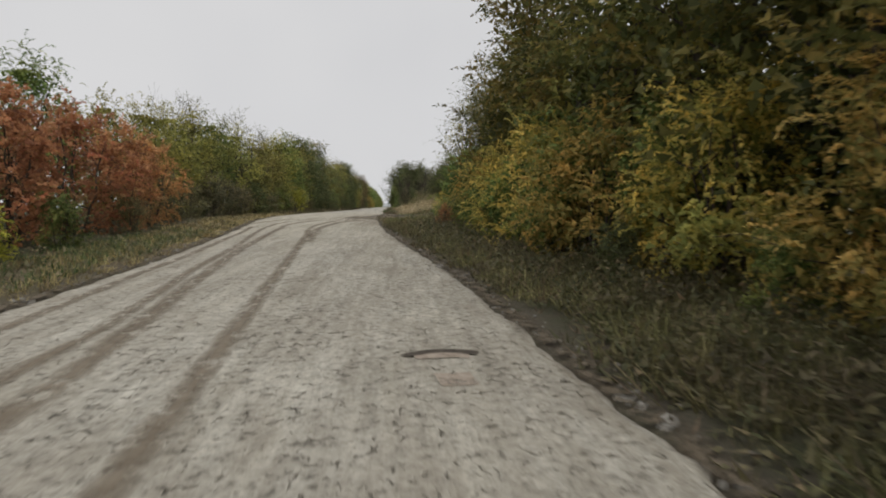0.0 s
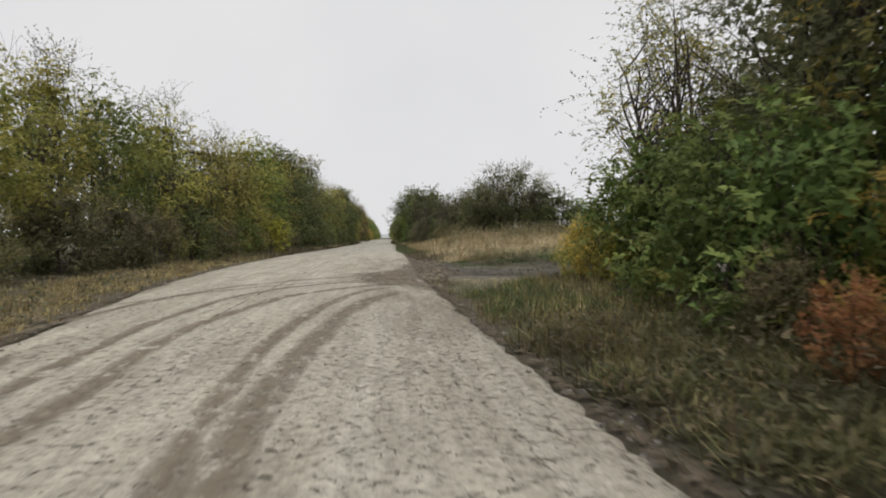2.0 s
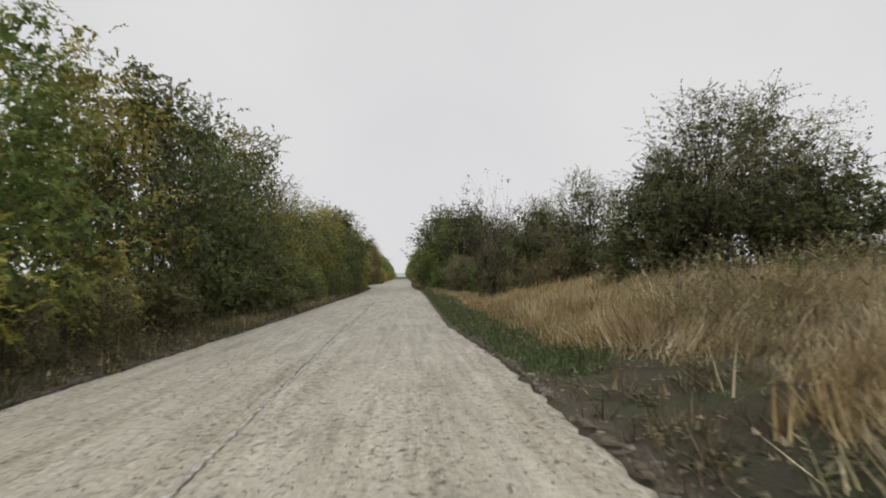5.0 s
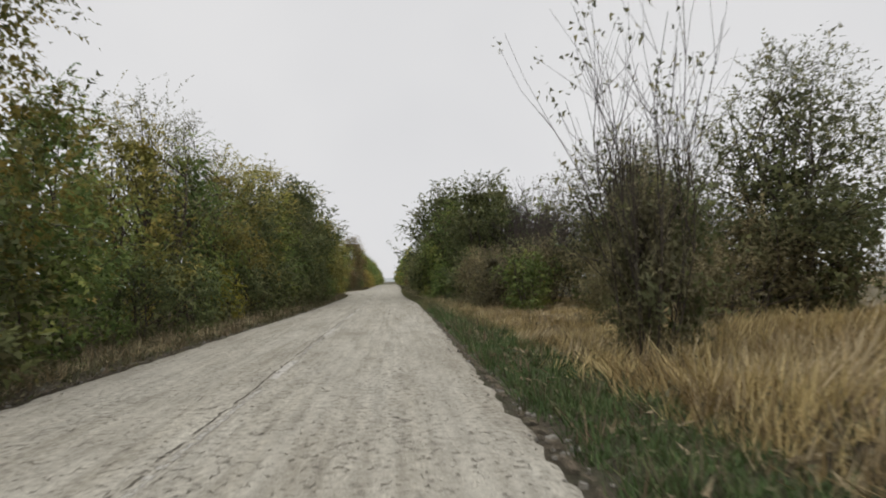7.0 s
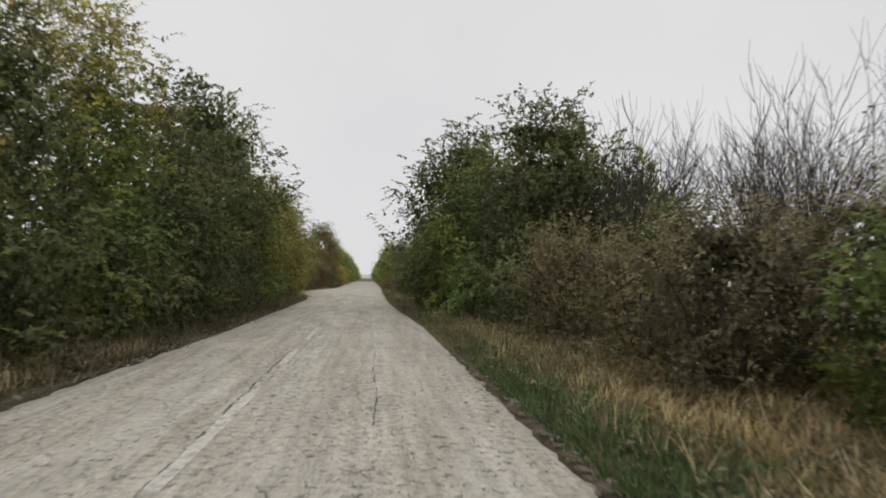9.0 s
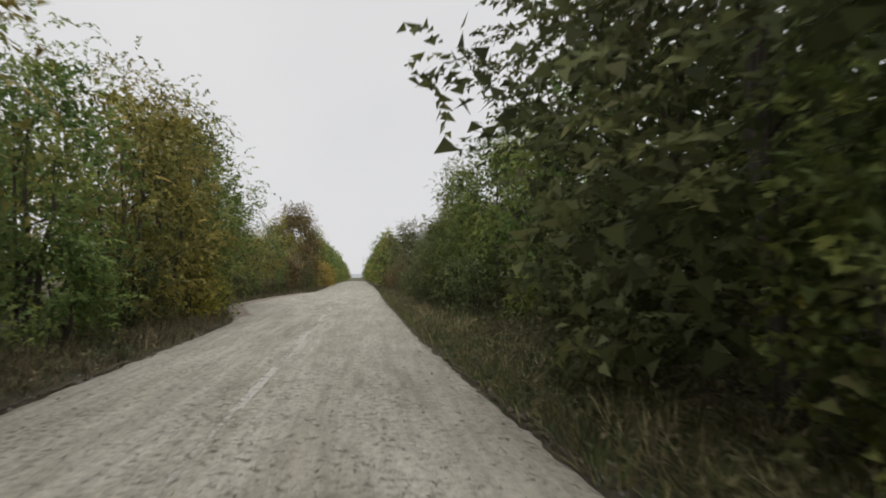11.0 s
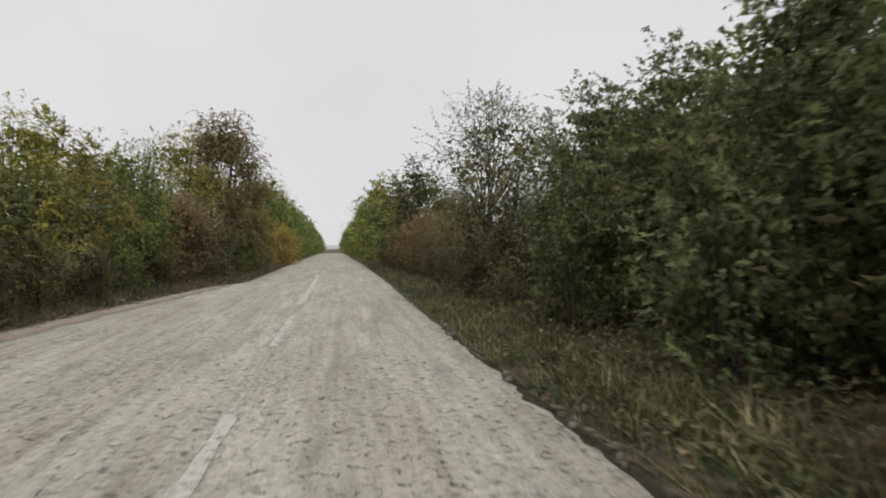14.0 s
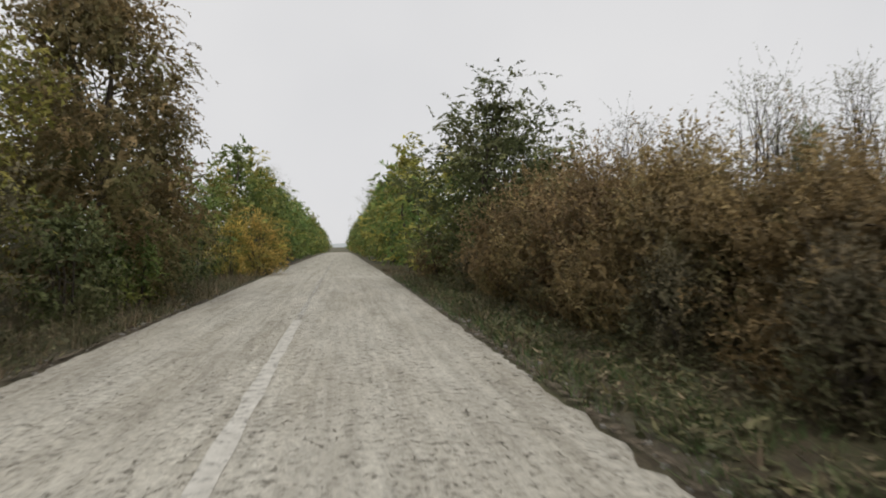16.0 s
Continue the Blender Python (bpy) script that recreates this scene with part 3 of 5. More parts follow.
def bare(name, seed, H, R, stems=4, label="", category="tree", tuft=None, forks=3, thick=1.0):
    """A leafless tree: upright stems that fork three times."""
    rng = np.random.default_rng(seed)
    root = tagged(new(name), label, category)
    trunk, limbs, tips = [], [], []

    def grow(a, d, length, r, depth):
        b = a + d * length
        p = curve_line(a, b, rng, 0.1, 5)
        (trunk if depth == 0 else limbs).append((p, np.linspace(r, r * 0.55, 5)))
        if depth == forks:
            tips.append(b)
            return
        for k in range(5 if depth == 0 else 4):
            s = rng.uniform(0.35, 1.0)
            q = p[min(4, int(s * 4))]
            nd = unit(d + rng.normal(0, 0.4, 3) + np.array([0, 0, 0.2]))
            grow(q, nd, length * rng.uniform(0.45, 0.75), max(0.008 * thick, r * 0.55), depth + 1)

    for s in range(stems):
        a = 2 * np.pi * (s + rng.uniform(0, 0.6)) / stems
        base = np.array([np.cos(a) * 0.1 * R, np.sin(a) * 0.1 * R, -0.15])
        d = unit(np.array([np.cos(a) * R * 0.45, np.sin(a) * R * 0.45, H * 0.8]))
        grow(base, d, H * 0.5, thick * (0.014 + 0.007 * H / stems ** 0.5), 0)
    wood_parts(name, root, trunk, limbs, [], BARK)
    TALL[root.name] = float(max(q[2] for q in tips))
    if tuft:
        q = np.array(tips)
        q = q[rng.permutation(len(q))[: int(len(q) * 0.55)]]
        idx = np.repeat(np.arange(len(q)), 7)
        p = q[idx] + rng.normal(0, 0.08, (len(idx), 3))
        d = unit(rng.normal(0, 1, (len(idx), 3)) - np.array([0, 0, 0.4]))
        up = unit(rng.normal(0, 0.6, (len(idx), 3)) + np.array([0, 0, 1.0]))
        L = rng.uniform(0.06, 0.13, len(idx))
        v, f = blades(p, d, up, L, L * 0.6)
        me = mesh_of(name + "_crown", v, f, tuft)
        layer(me, "tone", np.repeat(rng.random(len(idx)), 3))
        part("crown", me, root)
    return root


KINDS = {}


def kind(key, *protos):
    KINDS[key] = (list(protos), [0])


kind("green", *[woody("locust_tree", 10 + s, 7.4, 2.7, GREEN, 0.1, 3, 92, 6.8, 0.113, 0.62, 0.5, top=3.0, label="locust tree with dense green foliage at the roadside", wispy=0.3, per=17, flat=0.24) for s in range(3)])
kind("olive", *[woody("locust_tree", 20 + s, 7.2, 2.7, OLIVE, 0.1, 3, 90, 6.8, 0.113, 0.62, 0.5, top=3.0, label="locust tree turning yellow-green beside the road", wispy=0.3, per=17, flat=0.24) for s in range(2)])
kind("dark", *[woody("hedge_tree", 30 + s, 7.2, 2.8, DARK, 0.06, 3, 104, 7.0, 0.11, 0.72, 0.35, top=3.4, reach=0.85, label="dark green broadleaf tree in the roadside hedge", wispy=0.15, flat=0.5, core=20, per=16) for s in range(3)])
kind("oak", *[woody("broadleaf_tree", 35 + s, 10.0, 3.7, OAK, 0.05, 3, 135, 8, 0.128, 0.66, 0.3, top=3.4, label="tall broadleaf tree turning olive and gold in the wood", wispy=0.15, flat=0.45, core=22, per=16) for s in range(2)])
kind("thin", *[woody("thin_tree", 40 + s, 7.0, 2.4, DULL, 0.16, 4, 85, 4.6, 0.078, 0.5, 0.2, 0.5, 1.9, 1.5, 0, label="thin tree with sparse grey-green leaves and bare twigs", per=16, flat=0.6) for s in range(2)])
kind("airy", woody("airy_tree", 145, 7.0, 2.2, OLIVE, 0.42, 2, 60, 7.0, 0.1, 0.55, 0.45, 0.6, 2.4, 1.2, 2, label="slender tree with an airy green crown over the verge", per=15, flat=0.4))
kind("scrub", *[woody("scrub_tree", 45 + s, 6.0, 3.0, DULL, 0.05, 5, 110, 12.0, 0.088, 0.62, 0.25, 0.6, 3.6, 1.1, 34, label="spreading scrub tree with thin grey-green leaves", spread=0.84, per=24, flat=0.6) for s in range(2)])
kind("open", *[woody("open_tree", 47 + s, 6.6, 2.7, DULL, 0.2, 4, 84, 12, 0.08, 0.58, 0.25, 0.6, 3.2, 1.15, 9, label="spreading tree with thin olive leaves and dark visible branches", per=19, flat=0.6) for s in range(2)])
kind("orange", *[woody("sumac_bush", 50 + s, 4.2, 2.0, ORANGE, 0.03, 5, 66, 5.0, 0.125, 0.7, 0.25, 0.5, 2.6, label="orange-red autumn bush on the verge", category="bush", flat=0.8) for s in range(2)])
kind("yellow", *[woody("golden_bush", 60 + s, 3.4, 1.9, YELLOW, 0.03, 5, 62, 8, 0.07, 0.66, 0.4, 0.5, 2.4, label="golden-leaved autumn bush under the trees", category="bush", flat=0.6, per=28) for s in range(2)])
kind("lime", woody("lime_bush", 70, 2.0, 1.1, LIME, 0.03, 4, 34, 4.5, 0.11, 0.5, 0.35, 0.5, label="small bush with bright yellow-green leaves", category="bush"))
kind("bush", *[woody("green_bush", 80 + s, 2.6, 1.6, DARK, 0.02, 4, 52, 4.8, 0.102, 0.68, 0.3, 0.5, 2.6, label="dense dark green bush at the foot of the hedge", category="bush", flat=0.5, per=13) for s in range(2)])
kind("mixed", *[woody("green_bush", 85 + s, 2.6, 1.6, GREEN, 0.02, 4, 50, 4.8, 0.102, 0.62, 0.45, 0.5, 2.2, label="leafy green bush at the foot of the trees", category="bush", per=13) for s in range(2)])
kind("brown", *[woody("dry_bush", 90 + s, 2.6, 1.6, BROWN, 0.02, 5, 60, 6.0, 0.08, 0.45, 0.1, 0.6, 2.6, 1.2, 16, label="dry brown twiggy bush on the verge", category="bush", per=13, flat=0.6) for s in range(2)])
kind("rust", *[woody("russet_bush", 100 + s, 2.8, 1.7, RUST, 0.02, 5, 74, 8, 0.074, 0.5, 0.1, 0.6, 3.4, 1.1, 30, label="dense russet-brown bush beside the road", category="bush", per=17, flat=0.6) for s in range(2)])
kind("dun", *[woody("dry_bush", 104 + s, 2.8, 1.7, DUN, 0.02, 5, 70, 7, 0.084, 0.5, 0.1, 0.6, 3.4, 1.1, 30, label="dense grey-brown bush beside the road", category="bush", per=13, flat=0.6) for s in range(2)])
kind("walnut", woody("brown_leaved_tree", 110, 9.2, 3.3, RUSSET, 0.06, 2, 170, 11, 0.115, 0.58, 0.7, 0.25, 4.5, core=36, label="tall tree with drooping olive-brown leaves", wispy=0.2, per=24))
kind("bare", *[bare("bare_tree", 120 + s, 6.8, 2.2, 7, label="leafless grey tree with upright branches", thick=0.75) for s in range(2)])
kind("sapling", bare("sapling", 130, 6.3, 1.9, 9, label="slender multi-stemmed sapling with a few leaf tufts", tuft=DULL, forks=2, thick=0.55))
kind("far", *[woody("locust_tree", 140 + s, 7.4, 2.9, m, 0.06, 1, 44, 3.2, 0.32, 0.62, 0.35, core=11, label="roadside locust tree further along the avenue", per=9) for s, m in enumerate((OLIVE, GREEN, GREEN))])
kind("back", *[woody("hedge_tree", 150 + s, 6.6, 2.9, m, 0.06, 1, 44, 3.2, 0.32, 0.62, 0.35, core=11, label="tree standing behind the roadside row", per=9) for s, m in enumerate((DARK, GREEN))])
rnd = random.Random(5)


def plant(key, x, y, h, wide=1.0, turn=None, group=""):
    """One more plant of a kind, h metres high, at its place on the ground."""
    protos, used = KINDS[key]
    i = used[0] % len(protos)
    first = used[0] < len(protos)
    used[0] += 1
    h = max(min(1.2, h), h - rise(x, y))
    s = h / TALL[protos[i].name]
    m = pose(x, y, gz(x, y), 0, 0, rnd.uniform(0, 360) if turn is None else turn)
    if first:
        ob = protos[i]
        ob.matrix_basis = m
    else:
        ob = copy_thing(protos[i], m)
    w = wide * (s if s < 1 else s ** 0.7)
    ob.scale = (w, w, s)
    return tagged(ob, group=group)


# ---- ground ----
def steps(*runs):
    out = []
    for a, b, d in runs:
        k = max(1, round((b - a) / d))
        out += [a + (b - a) * i / k for i in range(k)]
    return np.array(out + [runs[-1][1]])


def thatch(x, y):
    """1 where dry grass covers the fallow field."""
    if x > 200:
        return 0.4
    y += 2.5 * noise.noise(Vector((x * 0.12, y * 0.12, 30.0))) + 5 * noise.noise(Vector((x * 0.03, y * 0.03, 33.0))) * min(1.0, max(0.0, (x - 12) / 20))
    if x < 0:
        return 0.75 * max(0.0, 1 - abs(lerp(LEFT, y) - x - 1.0) / 2.2) * max(0.0, min(1.0, (66 - y) / 10))
    return max(0.0, min(1.0, (x - 5.0) / 2.0)) * max(0.0, min(1.0, (y - 55) / 2.5)) * max(0.0, min(1.0, (118 - y) / 8)) * min(1.0, max(0.3, 0.85 + 0.9 * noise.noise(Vector((x * 0.06, y * 0.06, 36.0)))))


def build_ground():
    xs = steps((-2500, -300, 440), (-300, -60, 40), (-60, -20, 5), (-20, -8, 1.0), (-8, 1, 0.5), (1, 10, 0.28), (10, 14, 0.5), (14, 30, 1.5), (30, 60, 5), (60, 300, 40), (300, 2500, 440))
    ys = steps((-400, -40, 60), (-40, 5, 1.5), (5, 40, 0.6), (40, 56, 0.28), (56, 120, 0.7), (120, 240, 1.5), (240, 440, 4), (440, 900, 46), (900, 4200, 330))
    X, Y = np.meshgrid(xs, ys)
    Z = np.array([gz(x, y) for x, y in zip(X.ravel(), Y.ravel())])
    k = len(xs)
    i = np.arange(len(ys) - 1)[:, None] * k + np.arange(k - 1)[None]
    f = np.stack([i, i + 1, i + k + 1, i + k], -1).reshape(-1, 4)
    me = mesh_of("ground", np.stack([X.ravel(), Y.ravel(), Z], 1), f, GROUND, True)
    layer(me, "mud", [mudness(x, y) if 1 < x < 24 and 38 < y < 62 else 0.0 for x, y in zip(X.ravel(), Y.ravel())])
    layer(me, "edge", [max(0.0, 1 - abs(max(lerp(LEFT, y) - x, x - lerp(RIGHT, y)) - 0.1) / (0.4 if y < 60 else 0.25)) if -12 < x < 12 and -45 < y < 420 else 0.0 for x, y in zip(X.ravel(), Y.ravel())])
    layer(me, "thatch", [thatch(x, y) for x, y in zip(X.ravel(), Y.ravel())])
    tagged(new("ground", me), "brown soil with leaf litter and short weeds", "ground", kind="structure")


def road_height(x, y):
    l, r = lerp(LEFT, y), lerp(RIGHT, y)
    s = max(0.0, min(1.0, (x - l) / (r - l)))
    crown = 0.03 * (1 - (2 * s - 1) ** 2) - 0.015
    rough = 0.010 * noise.noise(Vector((x * 0.9, y * 0.6, 1.0))) + 0.007 * noise.noise(Vector((x * 2.6, y * 2.2, 5.0)))
    return zr(y) + crown + rough


def build_road():
    ys = steps((-36, 5, 1.0), (5, 200, 0.18), (200, 300, 1.0), (300, 420, 4.0))
    n = 30
    v, f, dirt = [], [], []
    for j, y in enumerate(ys):
        l = lerp(LEFT, y) + 0.07 * noise.noise(Vector((1.0, y * 0.9, 0))) + 0.08 * noise.noise(Vector((2.0, y * 2.3, 0))) + 0.07 * noise.noise(Vector((3.0, y * 5.3, 0)))
        r = lerp(RIGHT, y) + 0.07 * noise.noise(Vector((5.0, y * 0.9, 0))) + 0.09 * noise.noise(Vector((6.0, y * 2.3, 0))) + 0.08 * noise.noise(Vector((7.0, y * 5.3, 0)))
        for i in range(n + 1):
            s = i / n
            x = l + (r - l) * s
            z = road_height(x, y)
            z -= 0.022 * max(0.0, 1 - min(x - l, r - x) / 0.22)
            if i in (0, n):
                z -= 0.06
                x += -0.02 if i == 0 else 0.02
            v.append((x, y, z))
            m = max(0, 1 - abs(y - 47) / 15) * (0.08 + 0.95 * max(0, min(1, (x - 0.4) / 2.4)))
            m = max(m, mudness(x + 0.5, y) if 40 < y < 59 else 0)
            m = max(m, 0.8 * max(0, min(1, (x - 0.5) / 1.5)) * max(0, min(1, 2 - abs(y - 51) / 6)))
            m += 0.45 * max(0, 1 - min(x - l, r - x) / 0.6)
            bay = max(0, min(1, (-2.7 - x) / 0.8)) if 140 < y < 184 else 0
            dirt.append(min(1.0, m + 0.15 * bay + 0.06 + 0.34 * min(1.0, max(0.0, (36 - y) / 12))))
            if i < n and j < len(ys) - 1:
                a = j * (n + 1) + i
                f.append((a, a + 1, a + n + 2, a + n + 1))
    me = mesh_of("road", v, f, ROAD, True)
    layer(me, "dirt", dirt)
    layer(me, "wheel", [max(math.exp(-((a - c) / 0.3) ** 2) for c in (-2.2, -0.85, 0.85, 2.25)) if b > 58 else 0.0 for a, b, _ in v])
    layer(me, "chalk", [max(0.0, min(1.0, (74 - b) / 10)) * max(0.0, min(1.0, (b - 24) / 12)) for a, b, c in v])
    layer(me, "craze", [0.55 * max(0.0, 1 - abs(b - 38.5) / 6.5) * max(0.0, min(1.0, (a - 1.5) / 0.8)) for a, b, c in v])
    return tagged(new("road", me), "pale worn asphalt road with rough patched surface", "road", kind="structure")


def strip(name, pts, width, material, lift=0.006, seed=0, label="", cat="", parent=None, step=0.25, solid=False, wob=0.0, verge=False, thin=1.0):
    """A thin ragged band laid along the road's surface through pts."""
    pts = np.array(pts, float)
    d = np.r_[0, np.cumsum(np.hypot(*np.diff(pts, axis=0).T))]
    t = np.arange(0, d[-1], step)
    t = np.r_[t, d[-1]]
    # smooth through the points
    px, py = np.interp(t, d, pts[:, 0]), np.interp(t, d, pts[:, 1])
    for _ in range(int(1.2 / step)):
        px[1:-1] = (px[:-2] + 2 * px[1:-1] + px[2:]) / 4
        py[1:-1] = (py[:-2] + 2 * py[1:-1] + py[2:]) / 4
    px = px + wob * np.array([noise.noise(Vector((k * 1.9, seed, 2))) + 0.8 * noise.noise(Vector((k * 6.1, seed, 7))) for k in t])
    tx, ty = np.gradient(px), np.gradient(py)
    nn = np.hypot(tx, ty)
    nx, ny = -ty / nn, tx / nn
    v, f, cover = [], [], []
    cols = 5
    for j in range(len(t)):
        w = width * (1 + 0.35 * noise.noise(Vector((t[j] * 1.1, seed, 0))) + 0.25 * noise.noise(Vector((t[j] * 3.7, seed, 5))))
        for i in range(cols):
            s = i / (cols - 1) - 0.5
            x, y = px[j] + nx[j] * w * s, py[j] + ny[j] * w * s
            off_road = verge and not lerp(LEFT, y) - 0.02 < x < lerp(RIGHT, y) + 0.02
            v.append((x, y, (gz(x, y) + 0.02 if off_road else road_height(x, y)) + lift))
            ends = 1.0 if solid else min(1.0, 1.6 * min(t[j], d[-1] - t[j]) / 1.0)
            cover.append(ends if solid else ends * thin * (0.12, 0.75, 1.0, 0.75, 0.12)[i])
            if j < len(t) - 1 and i < cols - 1:
                a = j * cols + i
                f.append((a, a + 1, a + cols + 1, a + cols))
    me = mesh_of(name, v, f, material, True)
    layer(me, "cover", cover)
    ob = new(name, me)
    if parent:
        ob.parent = parent
    return tagged(ob, label, cat)


build_ground()
road = build_road()

# puddles
def build_puddle(name, x0, x1, y0, y1, z, label):
    xs, ys = np.arange(x0, x1 + 0.01, 0.5), np.arange(y0, y1 + 0.01, 0.5)
    X, Y = np.meshgrid(xs, ys)
    k = len(xs)
    i = np.arange(len(ys) - 1)[:, None] * k + np.arange(k - 1)[None]
    me = mesh_of(name, np.stack([X.ravel(), Y.ravel(), np.full(X.size, z)], 1), np.stack([i, i + 1, i + k + 1, i + k], -1).reshape(-1, 4), WATER, True)
    tagged(new(name, me), label, "puddle", "puddles on the field track", "structure")


for (x0, x1, y0, y1, level), words in zip(PONDS, ("muddy puddle reflecting the grey sky", "long shallow puddle across the muddy field track")):
    build_puddle("puddle", x0, x1, y0, y1, level, words)

# ---- marks on the road ----
DASHES = [(88.3, 90.4), (95.3, 97.9), (102.5, 106.5), (108.9, 111.2), (113.2, 116.8), (121.8, 124.6), (128.5, 131.7), (135.2, 138.2), (142.0, 145.5), (148.7, 151.6),
          (155.8, 158.9), (162.7, 166.9)] + [(188.3 + 6.7 * k, 191.6 + 6.7 * k) for k in range(13)]
for k, (a, b) in enumerate(DASHES):
    strip("lane_dash", [(0.0, a), (0.01, b)], 0.12, PAINT if b < 170 else FAINT, 0.006, 40 + k, parent=road, solid=True, step=0.15, wob=0.012)
strip("lane_line", [(0.0, 169.6), (0.02, 178), (0.0, 187.4)], 0.17, STREAK, 0.006, 66, parent=road, solid=True)
for k, (a, b) in enumerate(((61, 74), (76, 88), (90.6, 95), (98, 102), (107, 109), (117, 121), (124, 142), (145, 163), (166, 169.2), (186.4, 206), (206, 240))):
    strip("lane_line", [(0.0, a), (-0.02, (a + b) / 2), (0.01, b)], 0.10, FAINT, 0.005, 70 + k, parent=road)
CRACKS = [[(-0.15, 37), (-0.1, 42), (0.0, 45.5)], [(0.0, 47), (-0.05, 55), (0.02, 58)], [(0.06, 62), (-0.03, 68)],
          [(-0.04, 68), (-0.12, 76), (-0.1, 83)], [(-0.1, 83), (-0.08, 88)], [(-0.09, 88), (-0.1, 93), (-0.08, 98.5)], [(-0.06, 102), (-0.09, 110)], [(-0.08, 98.5), (-0.05, 102)],
          [(1.5, 104.5), (1.56, 106.5), (1.52, 108.5), (1.58, 111)],
          [(1.7, 44.8), (1.75, 46.2), (1.9, 47.0)], [(1.7, 45.1), (2.6, 44.9), (3.3, 44.6)], [(-3.0, 55), (-1.6, 53.2), (0.4, 52.2)], [(0.5, 53.5), (1.9, 53.0), (2.9, 53.3)]]
for k, c in enumerate(CRACKS):
    strip("crack", c, 0.018 if k == 8 else 0.032, CRACK, 0.004, 90 + k, parent=road, step=0.1, solid=True, wob=0.02 if k == 8 else 0.05)
TRACKS = [([(-2.4, 34), (-2.2, 38), (-1.85, 40.6), (-1.0, 43.2), (0.36, 44.9), (1.66, 46.2), (3.4, 46.8)], 0.16),
          ([(1.5, 10), (1.34, 15.8), (1.16, 17.6), (0.76, 20.6), (0.25, 26.3), (-0.35, 31), (-0.7, 34.2), (-0.85, 37.5), (-0.57, 40.8), (0.14, 42.7), (1.23, 44.0), (2.6, 44.8)], 0.2),
          ([(2.1, 10), (1.83, 14.5), (1.62, 16.3), (1.27, 19), (0.6, 25), (0.15, 31), (-0.04, 34.1), (-0.2, 36), (-0.15, 38), (0.43, 41), (1.34, 42.6), (2.8, 44.0)], 0.25),
          ([(3.1, 10), (2.85, 14), (2.53, 17.9), (2.04, 23.9), (1.5, 30), (1.14, 33), (1.03, 35.5), (1.1, 37.5), (1.37, 39.8), (1.84, 42.1), (2.6, 43.1)], 0.22),
          ([(1.9, 27), (1.6, 31), (1.42, 33.5), (1.5, 35.5), (1.73, 38.8), (2.1, 40.6), (2.8, 42.2)], 0.32),
          ([(-2.54, 36), (-2.44, 39.5), (-1.75, 41.3), (-0.5, 43), (1.7, 44.8), (3.0, 45.2)], 0.1),
          ([(0.5, 14), (0.0, 19.7), (-0.2, 23.5), (-1.0, 32.4), (-1.5, 36)], 0.2)]
for k, (pts, w) in enumerate(TRACKS):
    strip("mud_track", pts, 1.2 * w, MUD, 0.008, 10 + k, parent=road, label="brown tyre mud", thin=0.68)

# a patched hole in the lane
RIM = plain("dark_pothole_rim", [(0.3, (0.05, 0.042, 0.033)), (0.7, (0.12, 0.1, 0.08))], 9)
strip("road_patch", [(4.36, 14.86), (4.52, 15.04), (4.76, 15.1), (5.0, 14.96)], 0.1, RIM, 0.012, 5, parent=road, label="dark rim of a filled pothole", step=0.06, solid=True, wob=0.02)
strip("road_patch", [(4.44, 14.88), (4.66, 14.95), (4.92, 14.9)], 0.2, SHOULDER, 0.008, 6, parent=road, label="pale filling of a pothole", step=0.06, solid=True, wob=0.03)
strip("road_patch", [(4.6, 14.2), (4.9, 14.24)], 0.32, SHOULDER, 0.008, 9, parent=road, label="pale filling of a pothole", step=0.06, solid=True, wob=0.03)

for k, (edge, into) in enumerate(((RIGHT, 0.0), (LEFT, 0.0))):
    for a in range(6, 206, 20):
        strip("edge_soil", [(lerp(edge, y) + into, y) for y in range(a, a + 21, 2)], 0.3 if a < 60 else 0.18, SOIL, 0.007, 150 + k * 40 + a, parent=road, step=0.3, verge=True, label="soil washed over the road edge")

strip("shoulder", [(lerp(RIGHT, y) + 0.2, y) for y in range(149, 164, 2)], 0.36, SOIL, 0.009, 8, parent=road, step=0.3, verge=True, label="brown dirt beside the asphalt")
strip("shoulder", [(lerp(LEFT, y) + 0.35, y) for y in range(145, 181, 2)], 0.9, SHOULDER, 0.009, 7, parent=road, step=0.3, label="pale dirt along the lay-by")

